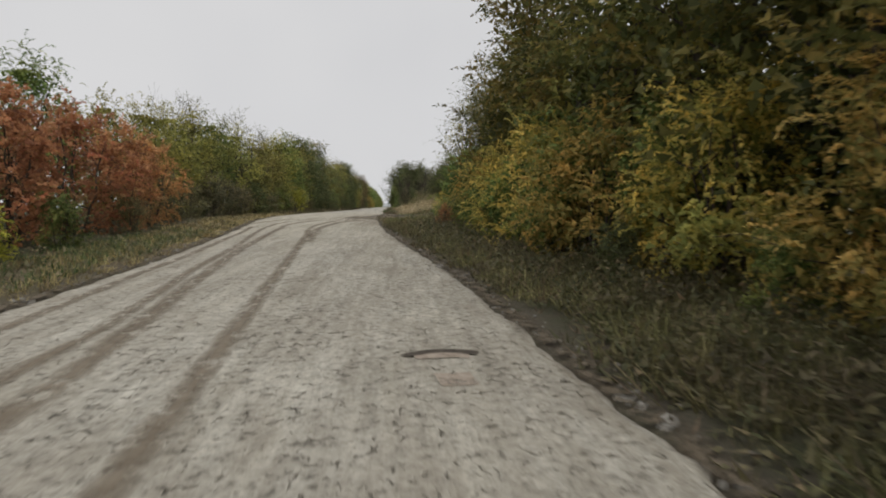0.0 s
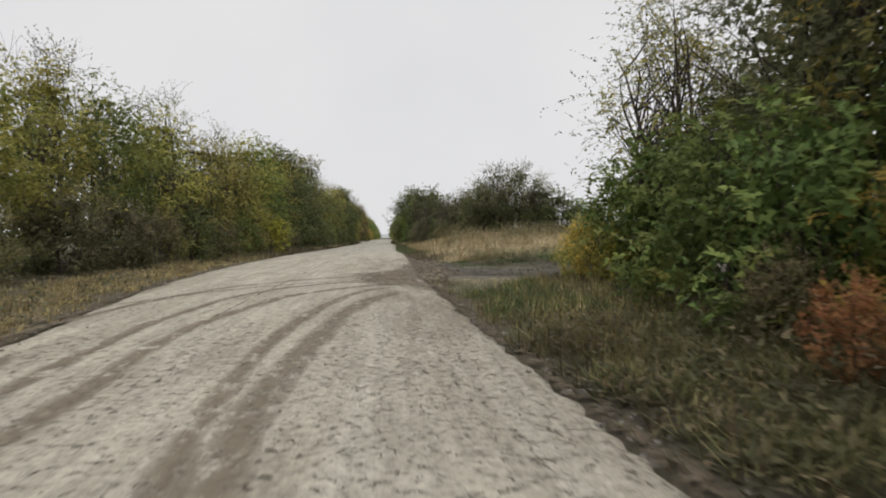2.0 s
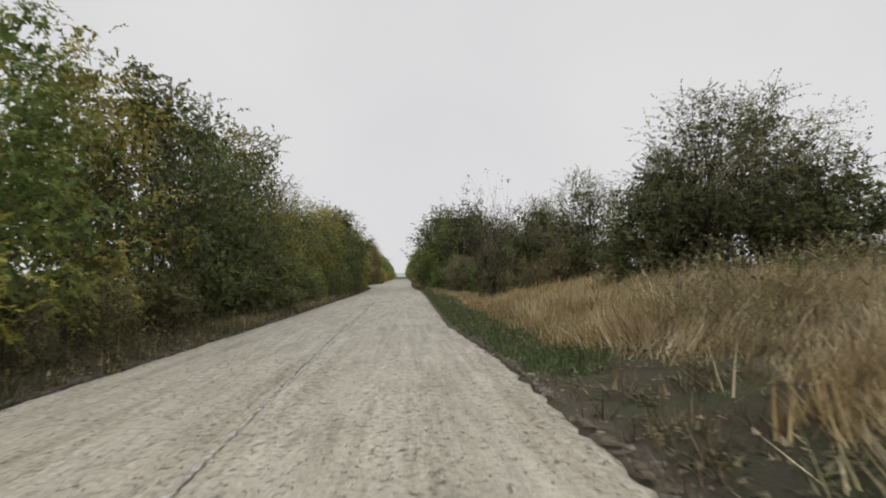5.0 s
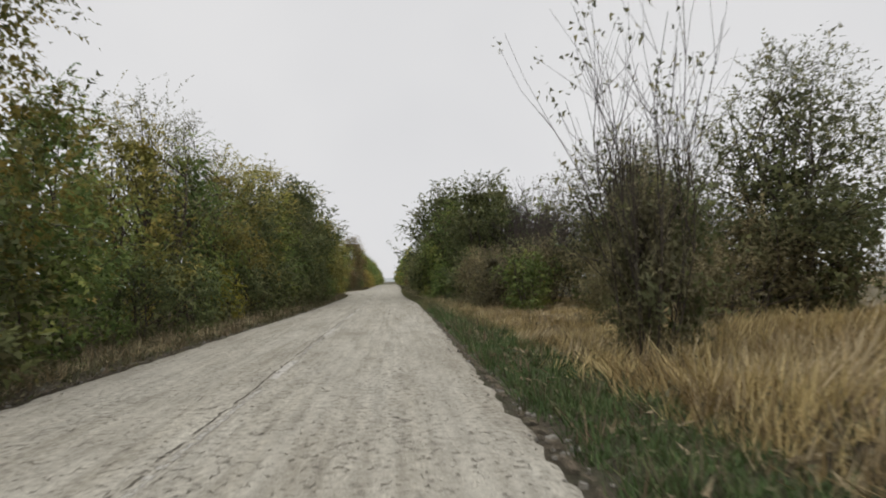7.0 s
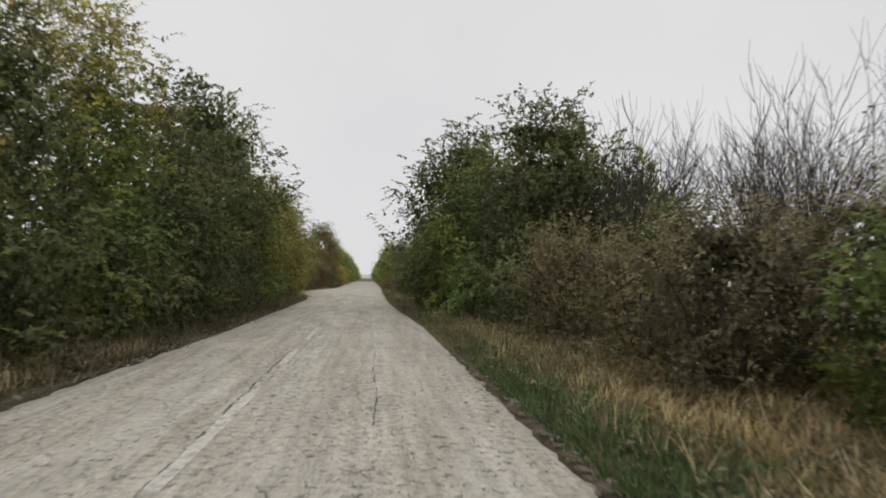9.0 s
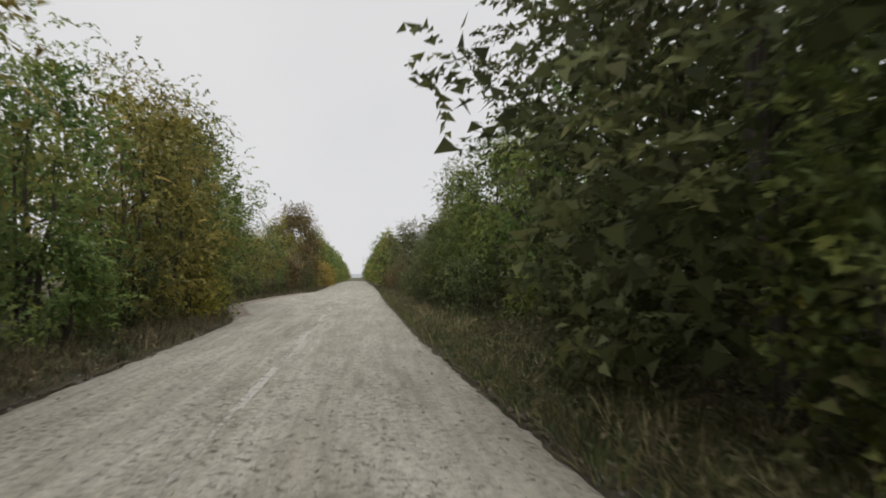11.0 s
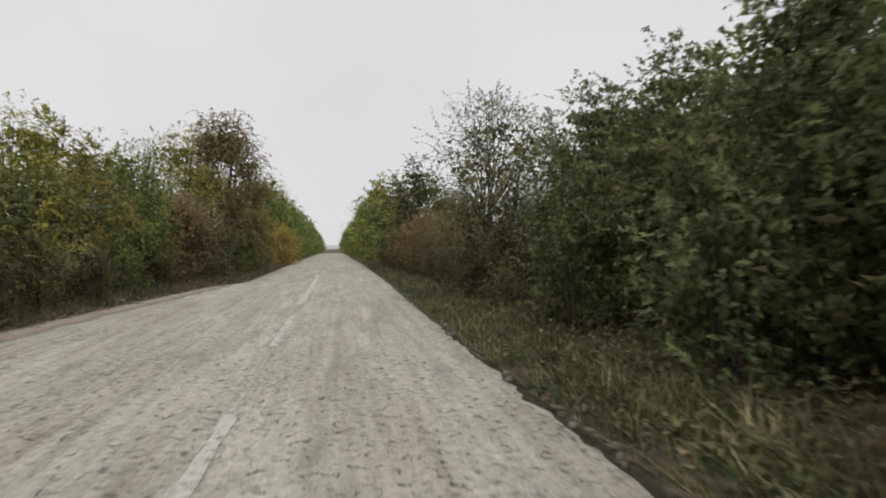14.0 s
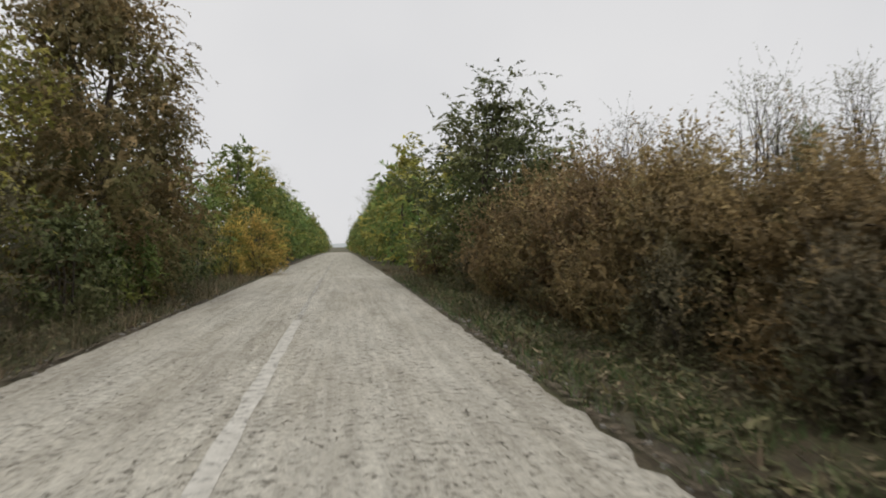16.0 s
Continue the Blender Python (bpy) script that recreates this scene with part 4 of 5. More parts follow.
# wet mud spread from the field track over the road's edge
def build_spill():
    xs, ys = np.arange(0.2, 4.61, 0.1), np.arange(39.5, 58.6, 0.15)
    X, Y = np.meshgrid(xs, ys)
    k = len(xs)
    Z, C = [], []
    for x, y in zip(X.ravel(), Y.ravel()):
        r0 = lerp(RIGHT, y)
        w = max(0.0, min(1.0, (x - r0 + 0.25) / 0.9))
        inside = road_height(min(x, r0 - 0.05), y) + 0.011
        lump = 0.02 * abs(noise.noise(Vector((x * 5, y * 4, 3.0)))) * min(1.0, max(0.0, x - r0 + 0.8))
        Z.append(inside * (1 - w) + (gz(x, y) + 0.012) * w + lump)
        reach = 1.8 * min(1.0, 1.7 * max(0.0, 1 - abs(y - 45.6) / 3.8)) + 0.6 * max(0.0, 1 - abs(y - 50.5) / 7.5)
        c = (x - r0 + reach + 0.5 * noise.noise(Vector((x * 0.9, y * 0.7, 5.0)))) / 0.9
        c = max(0.0, min(1.0, c)) * max(0.0, min(1.0, (4.55 - x) / 0.5)) * max(0.0, min(1.0, (y - 39.5) / 2.5)) * max(0.0, min(1.0, (58.5 - y) / 2.5))
        C.append(c if pool(x, y) < -0.05 or x < r0 - 0.3 else 0.0)
    i = np.arange(len(ys) - 1)[:, None] * k + np.arange(k - 1)[None]
    me = mesh_of("mud_spill", np.stack([X.ravel(), Y.ravel(), Z], 1), np.stack([i, i + 1, i + k + 1, i + k], -1).reshape(-1, 4), WETMUD, True)
    layer(me, "cover", C)
    part("mud_spill", me, road, "wet brown mud dragged onto the asphalt")


build_spill()

# loose pale chips along the broken edges
rng = np.random.default_rng(3)
V, F, at = [], [], 0
for k in range(2600):
    y = rng.uniform(8, 205)
    side = rng.random() < 0.6
    e = lerp(RIGHT, y) if side else lerp(LEFT, y)
    x = e + (1 if side else -1) * abs(rng.normal(0, 0.28)) * (1 if rng.random() < 0.75 else -1)
    s = rng.uniform(0.008, 0.026)
    z = max(gz(x, y), road_height(x, y) if lerp(LEFT, y) < x < lerp(RIGHT, y) else -9)
    o = rng.normal(0, 1, (6, 3)) * 0.25 + np.array([(1, 0, 0), (-1, 0, 0), (0, 1, 0), (0, -1, 0), (0, 0, 0.7), (0, 0, -0.4)])
    V.append(o * s + (x, y, z + 0.3 * s))
    F += [(at + a, at + b, at + c) for a, b, c in ((0, 2, 4), (2, 1, 4), (1, 3, 4), (3, 0, 4), (2, 0, 5), (1, 2, 5), (3, 1, 5), (0, 3, 5))]
    at += 6
tagged(new("gravel", mesh_of("gravel", np.concatenate(V), F, CHIP)), "pale loose stone chips along the broken road edge", "gravel", kind="stuff")

# broken flat pieces of asphalt lying along both edges
V, F, at = [], [], 0
for k in range(1500):
    y = rng.uniform(10, 200)
    side = rng.random() < 0.62
    if side and 41 < y < 56:
        continue
    e = lerp(RIGHT, y) if side else lerp(LEFT, y)
    x = e + (1 if side else -1) * rng.normal(0.06, 0.1)
    a0, rad, thick = rng.uniform(0, 6.28), 0.02 + 0.06 * rng.random() ** 2, rng.uniform(0.012, 0.03)
    ring = [(rad * rng.uniform(0.6, 1.2) * math.cos(a0 + j * 1.257), rad * rng.uniform(0.6, 1.2) * math.sin(a0 + j * 1.257)) for j in range(5)]
    z = max(gz(x, y), road_height(x, y) - 0.03 if lerp(LEFT, y) < x < lerp(RIGHT, y) else -9)
    tilt = rng.normal(0, 0.15, 2)
    V += [(x + a, y + b, z - 0.01) for a, b in ring] + [(x + 0.85 * a, y + 0.85 * b, z + thick + tilt[0] * a + tilt[1] * b) for a, b in ring]
    for j in range(5):
        q = (j + 1) % 5
        F += [(at + j, at + q, at + 5 + q), (at + j, at + 5 + q, at + 5 + j)]
    F += [(at + 5, at + 6, at + 7), (at + 5, at + 7, at + 8), (at + 5, at + 8, at + 9)]
    at += 10
tagged(new("asphalt_crumbs", mesh_of("asphalt_crumbs", V, F, CRUMB)), "broken pale pieces of asphalt along the crumbling road edges", "rubble", kind="stuff")

# clods and stones in the muddy track mouth
V, F, at = [], [], 0
for k in range(1500):
    x, y = 2.6 + 11 * rng.random() ** 1.5, rng.uniform(42.5, 56)
    if pool(x, y) > -0.12 or mudness(x, y) < 0.3:
        continue
    s = 0.012 + 0.05 * rng.random() ** 3
    if x < lerp(RIGHT, y) - 0.1:
        continue
    o = rng.normal(0, 1, (6, 3)) * 0.25 + np.array([(1, 0, 0), (-1, 0, 0), (0, 1, 0), (0, -1, 0), (0, 0, 0.7), (0, 0, -0.4)])
    V.append(o * s + (x, y, max(gz(x, y), road_height(x, y) if x < lerp(RIGHT, y) else -9) + 0.2 * s + 0.01))
    F += [(at + a, at + b, at + c) for a, b, c in ((0, 2, 4), (2, 1, 4), (1, 3, 4), (3, 0, 4), (2, 0, 5), (1, 2, 5), (3, 1, 5), (0, 3, 5))]
    at += 6
V2, F2, at = [], [], 0
for k in range(900):
    x, y = 2.9 + 6 * rng.random() ** 1.6, rng.uniform(43.5, 55)
    if pool(x, y) > -0.08 or mudness(x, y) < 0.3:
        continue
    s = 0.01 + 0.03 * rng.random() ** 2
    o = rng.normal(0, 1, (6, 3)) * 0.25 + np.array([(1, 0, 0), (-1, 0, 0), (0, 1, 0), (0, -1, 0), (0, 0, 0.7), (0, 0, -0.4)])
    V2.append(o * s + (x, y, max(gz(x, y), road_height(x, y) if x < lerp(RIGHT, y) else -9) + 0.01))
    F2 += [(at + a, at + b, at + c) for a, b, c in ((0, 2, 4), (2, 1, 4), (1, 3, 4), (3, 0, 4), (2, 0, 5), (1, 2, 5), (3, 1, 5), (0, 3, 5))]
    at += 6
tagged(new("stones", mesh_of("stones", np.concatenate(V2), F2, CHIP)), "small pale stones in the mud of the field track", "stones", kind="stuff")
CLOD = plain("dark_wet_clod", [(0.3, (0.05, 0.04, 0.03)), (0.7, (0.15, 0.12, 0.09))], 6, 0.8)
tagged(new("mud_clods", mesh_of("mud_clods", np.concatenate(V), F, CLOD)), "dark clods of mud round the puddles", "mud", kind="stuff")


# ---- roadside plants: the left hand, from the orange bushes on ----
def row(items, group):
    for key, x, y, h, w in items:
        plant(key, x, y, h, w, group=group)


row([("orange", -4.9, 19.0, 3.4, 1.0), ("orange", -5.3, 22.5, 3.7, 1.05), ("orange", -5.2, 26.0, 3.8, 1.0), ("orange", -5.5, 29.8, 3.9, 1.05), ("orange", -5.2, 33.0, 3.6, 0.95),
     ("orange", -5.3, 35.4, 3.3, 0.9), ("lime", -3.4, 22.0, 1.2, 0.9), ("mixed", -3.5, 25.0, 1.3, 0.8), ("yellow", -3.5, 18.5, 1.5, 0.7), ("brown", -4.2, 31.0, 1.4, 0.8)], "bushes along the verge")
row([("olive", -8.6, 27, 4.8, 1.0), ("green", -8.4, 33, 6.0, 1.0), ("olive", -8.0, 38.0, 5.4, 0.95), ("olive", -7.9, 41.5, 5.5, 0.9), ("olive", -7.8, 45.0, 5.9, 0.95), ("olive", -7.7, 48.5, 6.0, 0.95),
     ("thin", -8.4, 50.5, 7.2, 1.0), ("green", -7.6, 52.5, 6.2, 0.95), ("olive", -7.0, 56.0, 6.2, 0.95), ("thin", -7.4, 57.5, 7.2, 0.9), ("bare", -10.9, 54.8, 8.6, 1.0)], "roadside trees")
row([("olive", -6.6, 60.0, 5.6, 0.95), ("olive", -6.2, 63.6, 5.9, 0.95), ("thin", -7.0, 65.2, 7.0, 0.9), ("olive", -6.1, 67.5, 6.8, 0.95), ("green", -6.2, 71.2, 7.1, 0.95), ("olive", -6.2, 74.8, 7.4, 0.95),
     ("dark", -6.1, 78.3, 7.6, 0.95), ("dark", -5.8, 82.0, 7.7, 0.95), ("dark", -5.6, 85.2, 7.0, 0.95), ("oak", -5.5, 88.7, 8.2, 0.92), ("bush", -4.7, 84.6, 2.7, 1.15), ("bush", -4.6, 87.4, 2.9, 1.15), ("dark", -6.4, 87.6, 5.6, 1.0), ("lime", -4.4, 67.3, 2.1, 1.1), ("bush", -7.7, 61.4, 3.8, 1.2), ("bush", -7.5, 65.4, 3.8, 1.2), ("bush", -7.5, 69.4, 3.8, 1.2)], "roadside trees")
row([("dun", -6.4, 40.0, 2.2, 0.9), ("brown", -6.2, 43.0, 1.9, 0.9), ("dun", -6.1, 46.5, 2.4, 1.0), ("dun", -6.0, 49.5, 2.2, 1.0), ("brown", -5.9, 52.6, 2.0, 1.0), ("bush", -5.6, 56.0, 2.2, 1.0),
     ("brown", -5.3, 59.2, 1.8, 0.9), ("mixed", -5.2, 62.3, 2.0, 0.9), ("brown", -5.0, 65.2, 1.6, 0.9), ("brown", -4.9, 70.0, 1.6, 0.9), ("brown", -4.9, 73.5, 1.7, 0.9), ("brown", -4.8, 77.0, 1.7, 0.9)], "undergrowth")
row([("green", -5.4, 93.0, 5.6, 0.9), ("olive", -5.4, 96.6, 5.8, 0.9), ("thin", -5.8, 99.0, 7.2, 1.0), ("green", -5.2, 100.6, 6.0, 0.9), ("thin", -5.7, 102.6, 7.4, 0.9), ("olive", -5.0, 104.6, 6.3, 0.9),
     ("dark", -4.8, 108.6, 5.7, 0.95), ("green", -4.8, 112.4, 6.0, 1.0), ("dark", -4.7, 116.2, 6.8, 1.0), ("airy", -5.5, 110.4, 7.6, 1.05), ("airy", -5.3, 114.0, 7.9, 1.05), ("dark", -4.6, 120.0, 7.8, 0.95), ("dark", -4.6, 123.8, 7.8, 1.0), ("olive", -4.6, 127.4, 8.0, 1.05)], "roadside trees")
# dark bushes here put the shade at the trees' foot into leaf colour
row([("green", -5.0, 131.4, 6.4, 0.9), ("mixed", -4.6, 91.0, 2.6, 1.0), ("bush", -4.3, 95.0, 2.2, 1.0), ("lime", -4.0, 101.4, 1.9, 0.7), ("bush", -4.2, 98.6, 2.2, 0.9), ("bush", -4.0, 104.0, 2.4, 0.9),
     ("bush", -3.9, 108.0, 2.4, 0.9), ("bush", -3.8, 112.0, 2.6, 0.9), ("bush", -3.7, 116.0, 2.4, 0.9), ("bush", -3.7, 120.0, 2.6, 0.9), ("bush", -3.8, 124.2, 2.4, 0.9), ("mixed", -3.8, 128.4, 2.4, 0.9)], "undergrowth")
row([("green", -5.2, 135.2, 6.2, 0.9), ("olive", -4.8, 139.0, 6.8, 0.95), ("olive", -4.9, 142.4, 7.0, 0.95), ("green", -5.4, 146.4, 8.0, 1.0), ("green", -5.9, 150.6, 7.8, 0.97), ("green", -6.3, 154.4, 7.0, 0.97),
     ("bush", -8.2, 160.4, 3.5, 1.2), ("bush", -8.2, 164.6, 3.4, 1.2), ("bush", -7.9, 168.6, 3.4, 1.2), ("bush", -7.6, 172.4, 3.4, 1.2), ("bush", -7.4, 176.2, 3.4, 1.2), ("thin", -6.7, 162.8, 6.3, 0.8), ("olive", -7.4, 158.6, 5.0, 0.95), ("olive", -7.4, 162.4, 5.0, 0.95), ("olive", -7.2, 166.2, 4.9, 0.95), ("olive", -6.7, 170.2, 4.8, 0.9), ("olive", -6.6, 174.0, 4.8, 0.95), ("green", -6.4, 177.6, 5.0, 0.9)], "roadside trees")
row([("walnut", -5.6, 192.6, 9.1, 0.95), ("dark", -7.7, 195.5, 7.2, 1.1), ("olive", -6.8, 187.8, 7.4, 0.9), ("dun", -5.2, 184.2, 3.7, 1.05), ("rust", -5.6, 180.4, 3.5, 1.0), ("bush", -4.6, 188.2, 2.4, 0.9), ("mixed", -4.2, 191.0, 2.2, 0.9),
     ("yellow", -3.7, 210.0, 3.5, 1.0), ("yellow", -4.6, 207.6, 3.0, 0.8), ("bush", -4.9, 197.0, 2.6, 0.9), ("thin", -7.2, 183.0, 6.0, 0.9), ("bush", -5.3, 203.0, 2.8, 0.9), ("brown", -3.8, 213.5, 1.8, 0.9)], "roadside trees")
row([("mixed", -4.6, 135.0, 2.4, 1.0), ("bush", -4.6, 139.0, 2.2, 0.9), ("lime", -4.2, 143.4, 2.4, 0.9), ("mixed", -4.8, 147.0, 2.0, 0.9), ("bush", -6.2, 152.0, 2.0, 0.9), ("brown", -6.7, 156.6, 1.8, 0.9),
     ("dun", -6.4, 161.0, 1.9, 0.9), ("dun", -6.3, 163.2, 1.7, 0.9), ("mixed", -6.3, 165.4, 2.0, 0.9), ("dun", -6.1, 167.4, 1.7, 0.9), ("dun", -5.7, 171.6, 1.7, 0.9), ("brown", -5.9, 169.6, 1.7, 0.9), ("mixed", -5.6, 173.6, 1.8, 0.9), ("brown", -5.2, 177.2, 1.6, 0.9)], "undergrowth")

# the right hand: tall wood up to the field track
row([("oak", 11.4, 9.0, 9.6, 1.0), ("oak", 11.2, 13.5, 10.2, 1.0), ("oak", 10.8, 17.6, 10.4, 1.0), ("oak", 10.6, 22.0, 10.0, 1.0), ("oak", 9.9, 26.4, 10.2, 1.0), ("oak", 9.9, 30.6, 9.8, 1.0),
     ("oak", 9.6, 34.4, 7.8, 0.9), ("open", 9.8, 38.4, 7.6, 0.9), ("thin", 8.5, 42.2, 6.4, 1.0), ("scrub", 10.6, 38.6, 6.0, 0.85), ("scrub", 10.0, 42.2, 4.6, 0.75)], "wood beside the road")
row([("bush", 9.8, 11.5, 2.6, 1.0), ("yellow", 9.2, 15.2, 2.9, 1.0), ("yellow", 9.0, 18.4, 3.1, 1.0), ("yellow", 8.2, 21.4, 3.0, 1.0), ("yellow", 7.8, 24.6, 3.0, 1.0), ("mixed", 8.4, 23.0, 3.0, 0.9), ("mixed", 8.9, 19.8, 2.7, 0.8), ("mixed", 7.5, 25.6, 2.2, 0.7),
     ("yellow", 7.7, 27.8, 2.9, 1.0), ("mixed", 8.5, 26.4, 3.4, 0.9), ("yellow", 7.6, 31.2, 2.7, 1.0), ("mixed", 7.5, 32.8, 2.3, 0.8), ("yellow", 7.9, 34.2, 2.5, 0.9), ("mixed", 7.6, 36.0, 2.9, 1.0), ("mixed", 7.0, 29.8, 1.6, 0.9), ("mixed", 7.3, 26.4, 1.7, 0.9), ("mixed", 7.7, 22.6, 1.7, 0.9), ("orange", 6.15, 33.6, 0.9, 0.7), ("orange", 6.55, 34.6, 0.8, 0.6), ("mixed", 7.6, 38.0, 3.1, 1.0), ("mixed", 7.8, 40.6, 3.1, 1.0)], "bushes under the wood")
row([("mixed", 8.0, 43.0, 2.7, 0.9), ("bush", 8.9, 42.6, 3.2, 0.9), ("yellow", 7.0, 43.7, 1.5, 0.8), ("lime", 7.3, 42.2, 1.2, 0.8), ("airy", 8.7, 42.9, 6.0, 1.1), ("mixed", 7.8, 45.2, 2.0, 0.8), ("bush", 9.0, 44.8, 2.4, 0.9)], "bushes under the wood")
# field and the trees beyond it
row([("scrub", 9.6, 78.2, 4.7, 0.9), ("open", 10.8, 77.2, 6.3, 1.1), ("open", 12.8, 77.8, 6.4, 1.05), ("scrub", 14.2, 78.6, 4.9, 0.9), ("bush", 9.0, 78.2, 3.2, 1.2), ("bush", 12.6, 79.0, 3.6, 1.2), ("bush", 10.8, 77.6, 3.6, 1.1), ("dark", 11.6, 81.0, 4.6, 0.8), ("bush", 15.6, 78.4, 4.6, 1.15), ("bush", 16.8, 77.8, 3.6, 1.0), ("bush", 18.4, 78.0, 3.0, 1.0), ("bush", 14.2, 77.4, 3.2, 1.1),
     ("bush", 20.6, 73.2, 2.4, 1.7), ("dun", 22.0, 73.8, 2.6, 1.7), ("bush", 23.5, 74.2, 2.7, 1.7), ("bush", 25.0, 73.8, 2.5, 1.7), ("dun", 26.5, 73.6, 2.4, 1.7), ("bush", 28.0, 74.2, 2.5, 1.7), ("bush", 29.5, 74.0, 2.7, 1.7), ("dun", 31.0, 74.4, 2.5, 1.7), ("bush", 32.5, 74.6, 2.6, 1.7), ("bush", 34.2, 74.8, 2.7, 1.7)], "trees round the field")
row([("sapling", 5.45, 88.2, 6.0, 0.85), ("dun", 5.6, 88.4, 2.9, 0.62), ("bush", 6.2, 89.0, 2.9, 0.6), ("open", 11.8, 94.4, 6.6, 1.0), ("bush", 12.0, 94.8, 4.6, 0.95), ("brown", 10.4, 94.0, 2.9, 1.1), ("brown", 12.8, 95.2, 3.2, 1.1), ("bush", 14.2, 96.0, 3.4, 1.1), ("brown", 8.4, 91.6, 1.8, 0.9), ("open", 10.9, 103.2, 6.2, 1.25), ("scrub", 11.6, 103.8, 5.5, 1.05), ("bush", 11.4, 104.6, 4.6, 1.3), ("bush", 13.4, 104.8, 4.2, 1.2), ("brown", 9.6, 102.0, 2.6, 1.1), ("brown", 12.6, 103.0, 3.0, 1.1),
     ("brown", 10.8, 96.0, 2.4, 1.0), ("bare", 12.2, 99.8, 5.0, 0.9), ("brown", 7.2, 94.8, 1.8, 0.8)], "trees round the field")
row([("bare", 8.7, 108.4, 5.4, 1.0), ("bare", 10.3, 110.6, 6.2, 1.0), ("bare", 9.8, 107.0, 5.6, 0.9), ("bare", 9.9, 116.6, 7.3, 0.9), ("bare", 12.0, 113.0, 6.0, 1.0), ("bare", 9.6, 120.0, 8.0, 1.25), ("mixed", 6.9, 103.4, 2.3, 1.0),
     ("dun", 6.3, 106.2, 2.6, 1.0), ("brown", 6.5, 109.4, 2.6, 1.0), ("brown", 6.2, 112.4, 2.8, 1.0), ("brown", 6.5, 114.8, 3.0, 1.0), ("bush", 6.2, 117.6, 3.3, 1.0), ("brown", 8.4, 106.0, 3.0, 1.1),
     ("brown", 8.8, 110.0, 3.0, 1.1), ("bush", 9.0, 113.6, 3.4, 1.0)], "thicket by the road")
row([("dark", 7.2, 119.4, 7.6, 1.0), ("dark", 8.8, 121.6, 8.0, 1.0), ("green", 5.9, 123.4, 6.8, 0.9), ("dark", 5.6, 127.2, 8.4, 1.1), ("dark", 6.0, 131.4, 7.8, 1.0), ("mixed", 4.9, 120.4, 2.4, 0.9),
     ("mixed", 4.6, 125.0, 2.6, 0.9), ("bush", 4.5, 129.4, 2.6, 0.9), ("green", 6.9, 135.6, 7.4, 1.0), ("green", 6.8, 139.8, 5.9, 1.0), ("green", 6.2, 143.6, 6.4, 1.0), ("green", 5.6, 149.0, 6.6, 0.75), ("green", 7.4, 146.4, 7.2, 0.9), ("green", 6.4, 147.0, 4.4, 0.9)], "wood beside the road")
# dark trees from 153 m on put the windscreen's dimming into leaf colour
row([("green", 6.5, 150.4, 5.0, 0.95), ("dark", 6.3, 153.4, 5.5, 0.95), ("dark", 6.1, 156.4, 5.0, 0.95), ("dark", 6.2, 159.8, 4.6, 0.95), ("dark", 6.3, 163.0, 4.5, 0.95), ("dark", 6.4, 166.4, 4.7, 0.95), ("bush", 7.5, 158.4, 3.9, 1.1), ("bush", 7.6, 162.0, 3.8, 1.1), ("bush", 7.7, 165.6, 3.8, 1.1),
     ("bush", 4.9, 141.5, 2.2, 0.8), ("bush", 4.7, 146.0, 2.0, 0.8), ("bush", 4.7, 150.6, 2.4, 0.9), ("bush", 4.7, 155.0, 2.2, 0.9), ("bush", 4.8, 159.2, 2.2, 0.9), ("bush", 4.9, 163.6, 2.0, 0.9)], "wood beside the road")
row([("thin", -6.2, 240.0, 9.4, 1.0), ("thin", 5.8, 262.0, 10.4, 1.0), ("thin", -6.0, 256.0, 9.0, 1.0)], "avenue")
row([("open", 5.4, 170.9, 5.6, 1.0), ("open", 8.9, 172.6, 5.2, 0.7), ("bush", 9.6, 170.6, 2.9, 1.1), ("bush", 10.4, 174.0, 2.9, 1.2), ("dun", 9.8, 177.4, 2.7, 1.1), ("bush", 11.0, 180.6, 2.8, 1.2), ("bare", 8.3, 176.4, 5.0, 0.8), ("bare", 8.6, 172.8, 5.6, 0.8), ("bush", 6.9, 170.4, 3.0, 1.0), ("dark", 8.0, 169.6, 4.4, 0.75), ("brown", 5.3, 169.4, 2.2, 1.0), ("brown", 5.4, 172.8, 1.9, 1.0), ("dun", 5.6, 175.8, 1.8, 1.1), ("rust", 6.4, 177.9, 2.1, 1.1), ("rust", 6.5, 181.1, 2.5, 1.1), ("rust", 6.5, 184.1, 3.2, 1.1), ("rust", 6.5, 187.1, 3.3, 1.1),
     ("thin", 11.2, 188.5, 5.4, 0.9), ("thin", 13.2, 188.0, 5.4, 0.9), ("rust", 5.6, 179.6, 2.2, 1.0), ("rust", 5.6, 182.6, 2.7, 0.9), ("rust", 5.6, 185.6, 3.1, 0.9), ("rust", 5.6, 188.6, 3.1, 0.9), ("rust", 5.6, 191.8, 2.9, 0.9)], "hedge beside the road")
row([("dark", 6.3, 196.4, 7.2, 1.2), ("dark", 7.4, 198.6, 6.2, 1.1), ("thin", 9.8, 193.0, 5.2, 0.9), ("thin", 12.5, 195.0, 5.0, 0.8), ("bush", 8.2, 186.0, 2.5, 1.0), ("bush", 8.4, 181.0, 2.3, 1.0), ("thin", 11.6, 188.0, 4.2, 0.7), ("dark", 13.5, 190.0, 4.4, 0.55),
     ("rust", 5.0, 201.0, 2.2, 0.9), ("rust", 8.4, 190.0, 2.9, 1.0), ("rust", 6.7, 181.2, 2.7, 1.0), ("rust", 6.8, 184.2, 2.9, 1.0), ("rust", 6.8, 187.2, 3.0, 1.0)], "hedge beside the road")

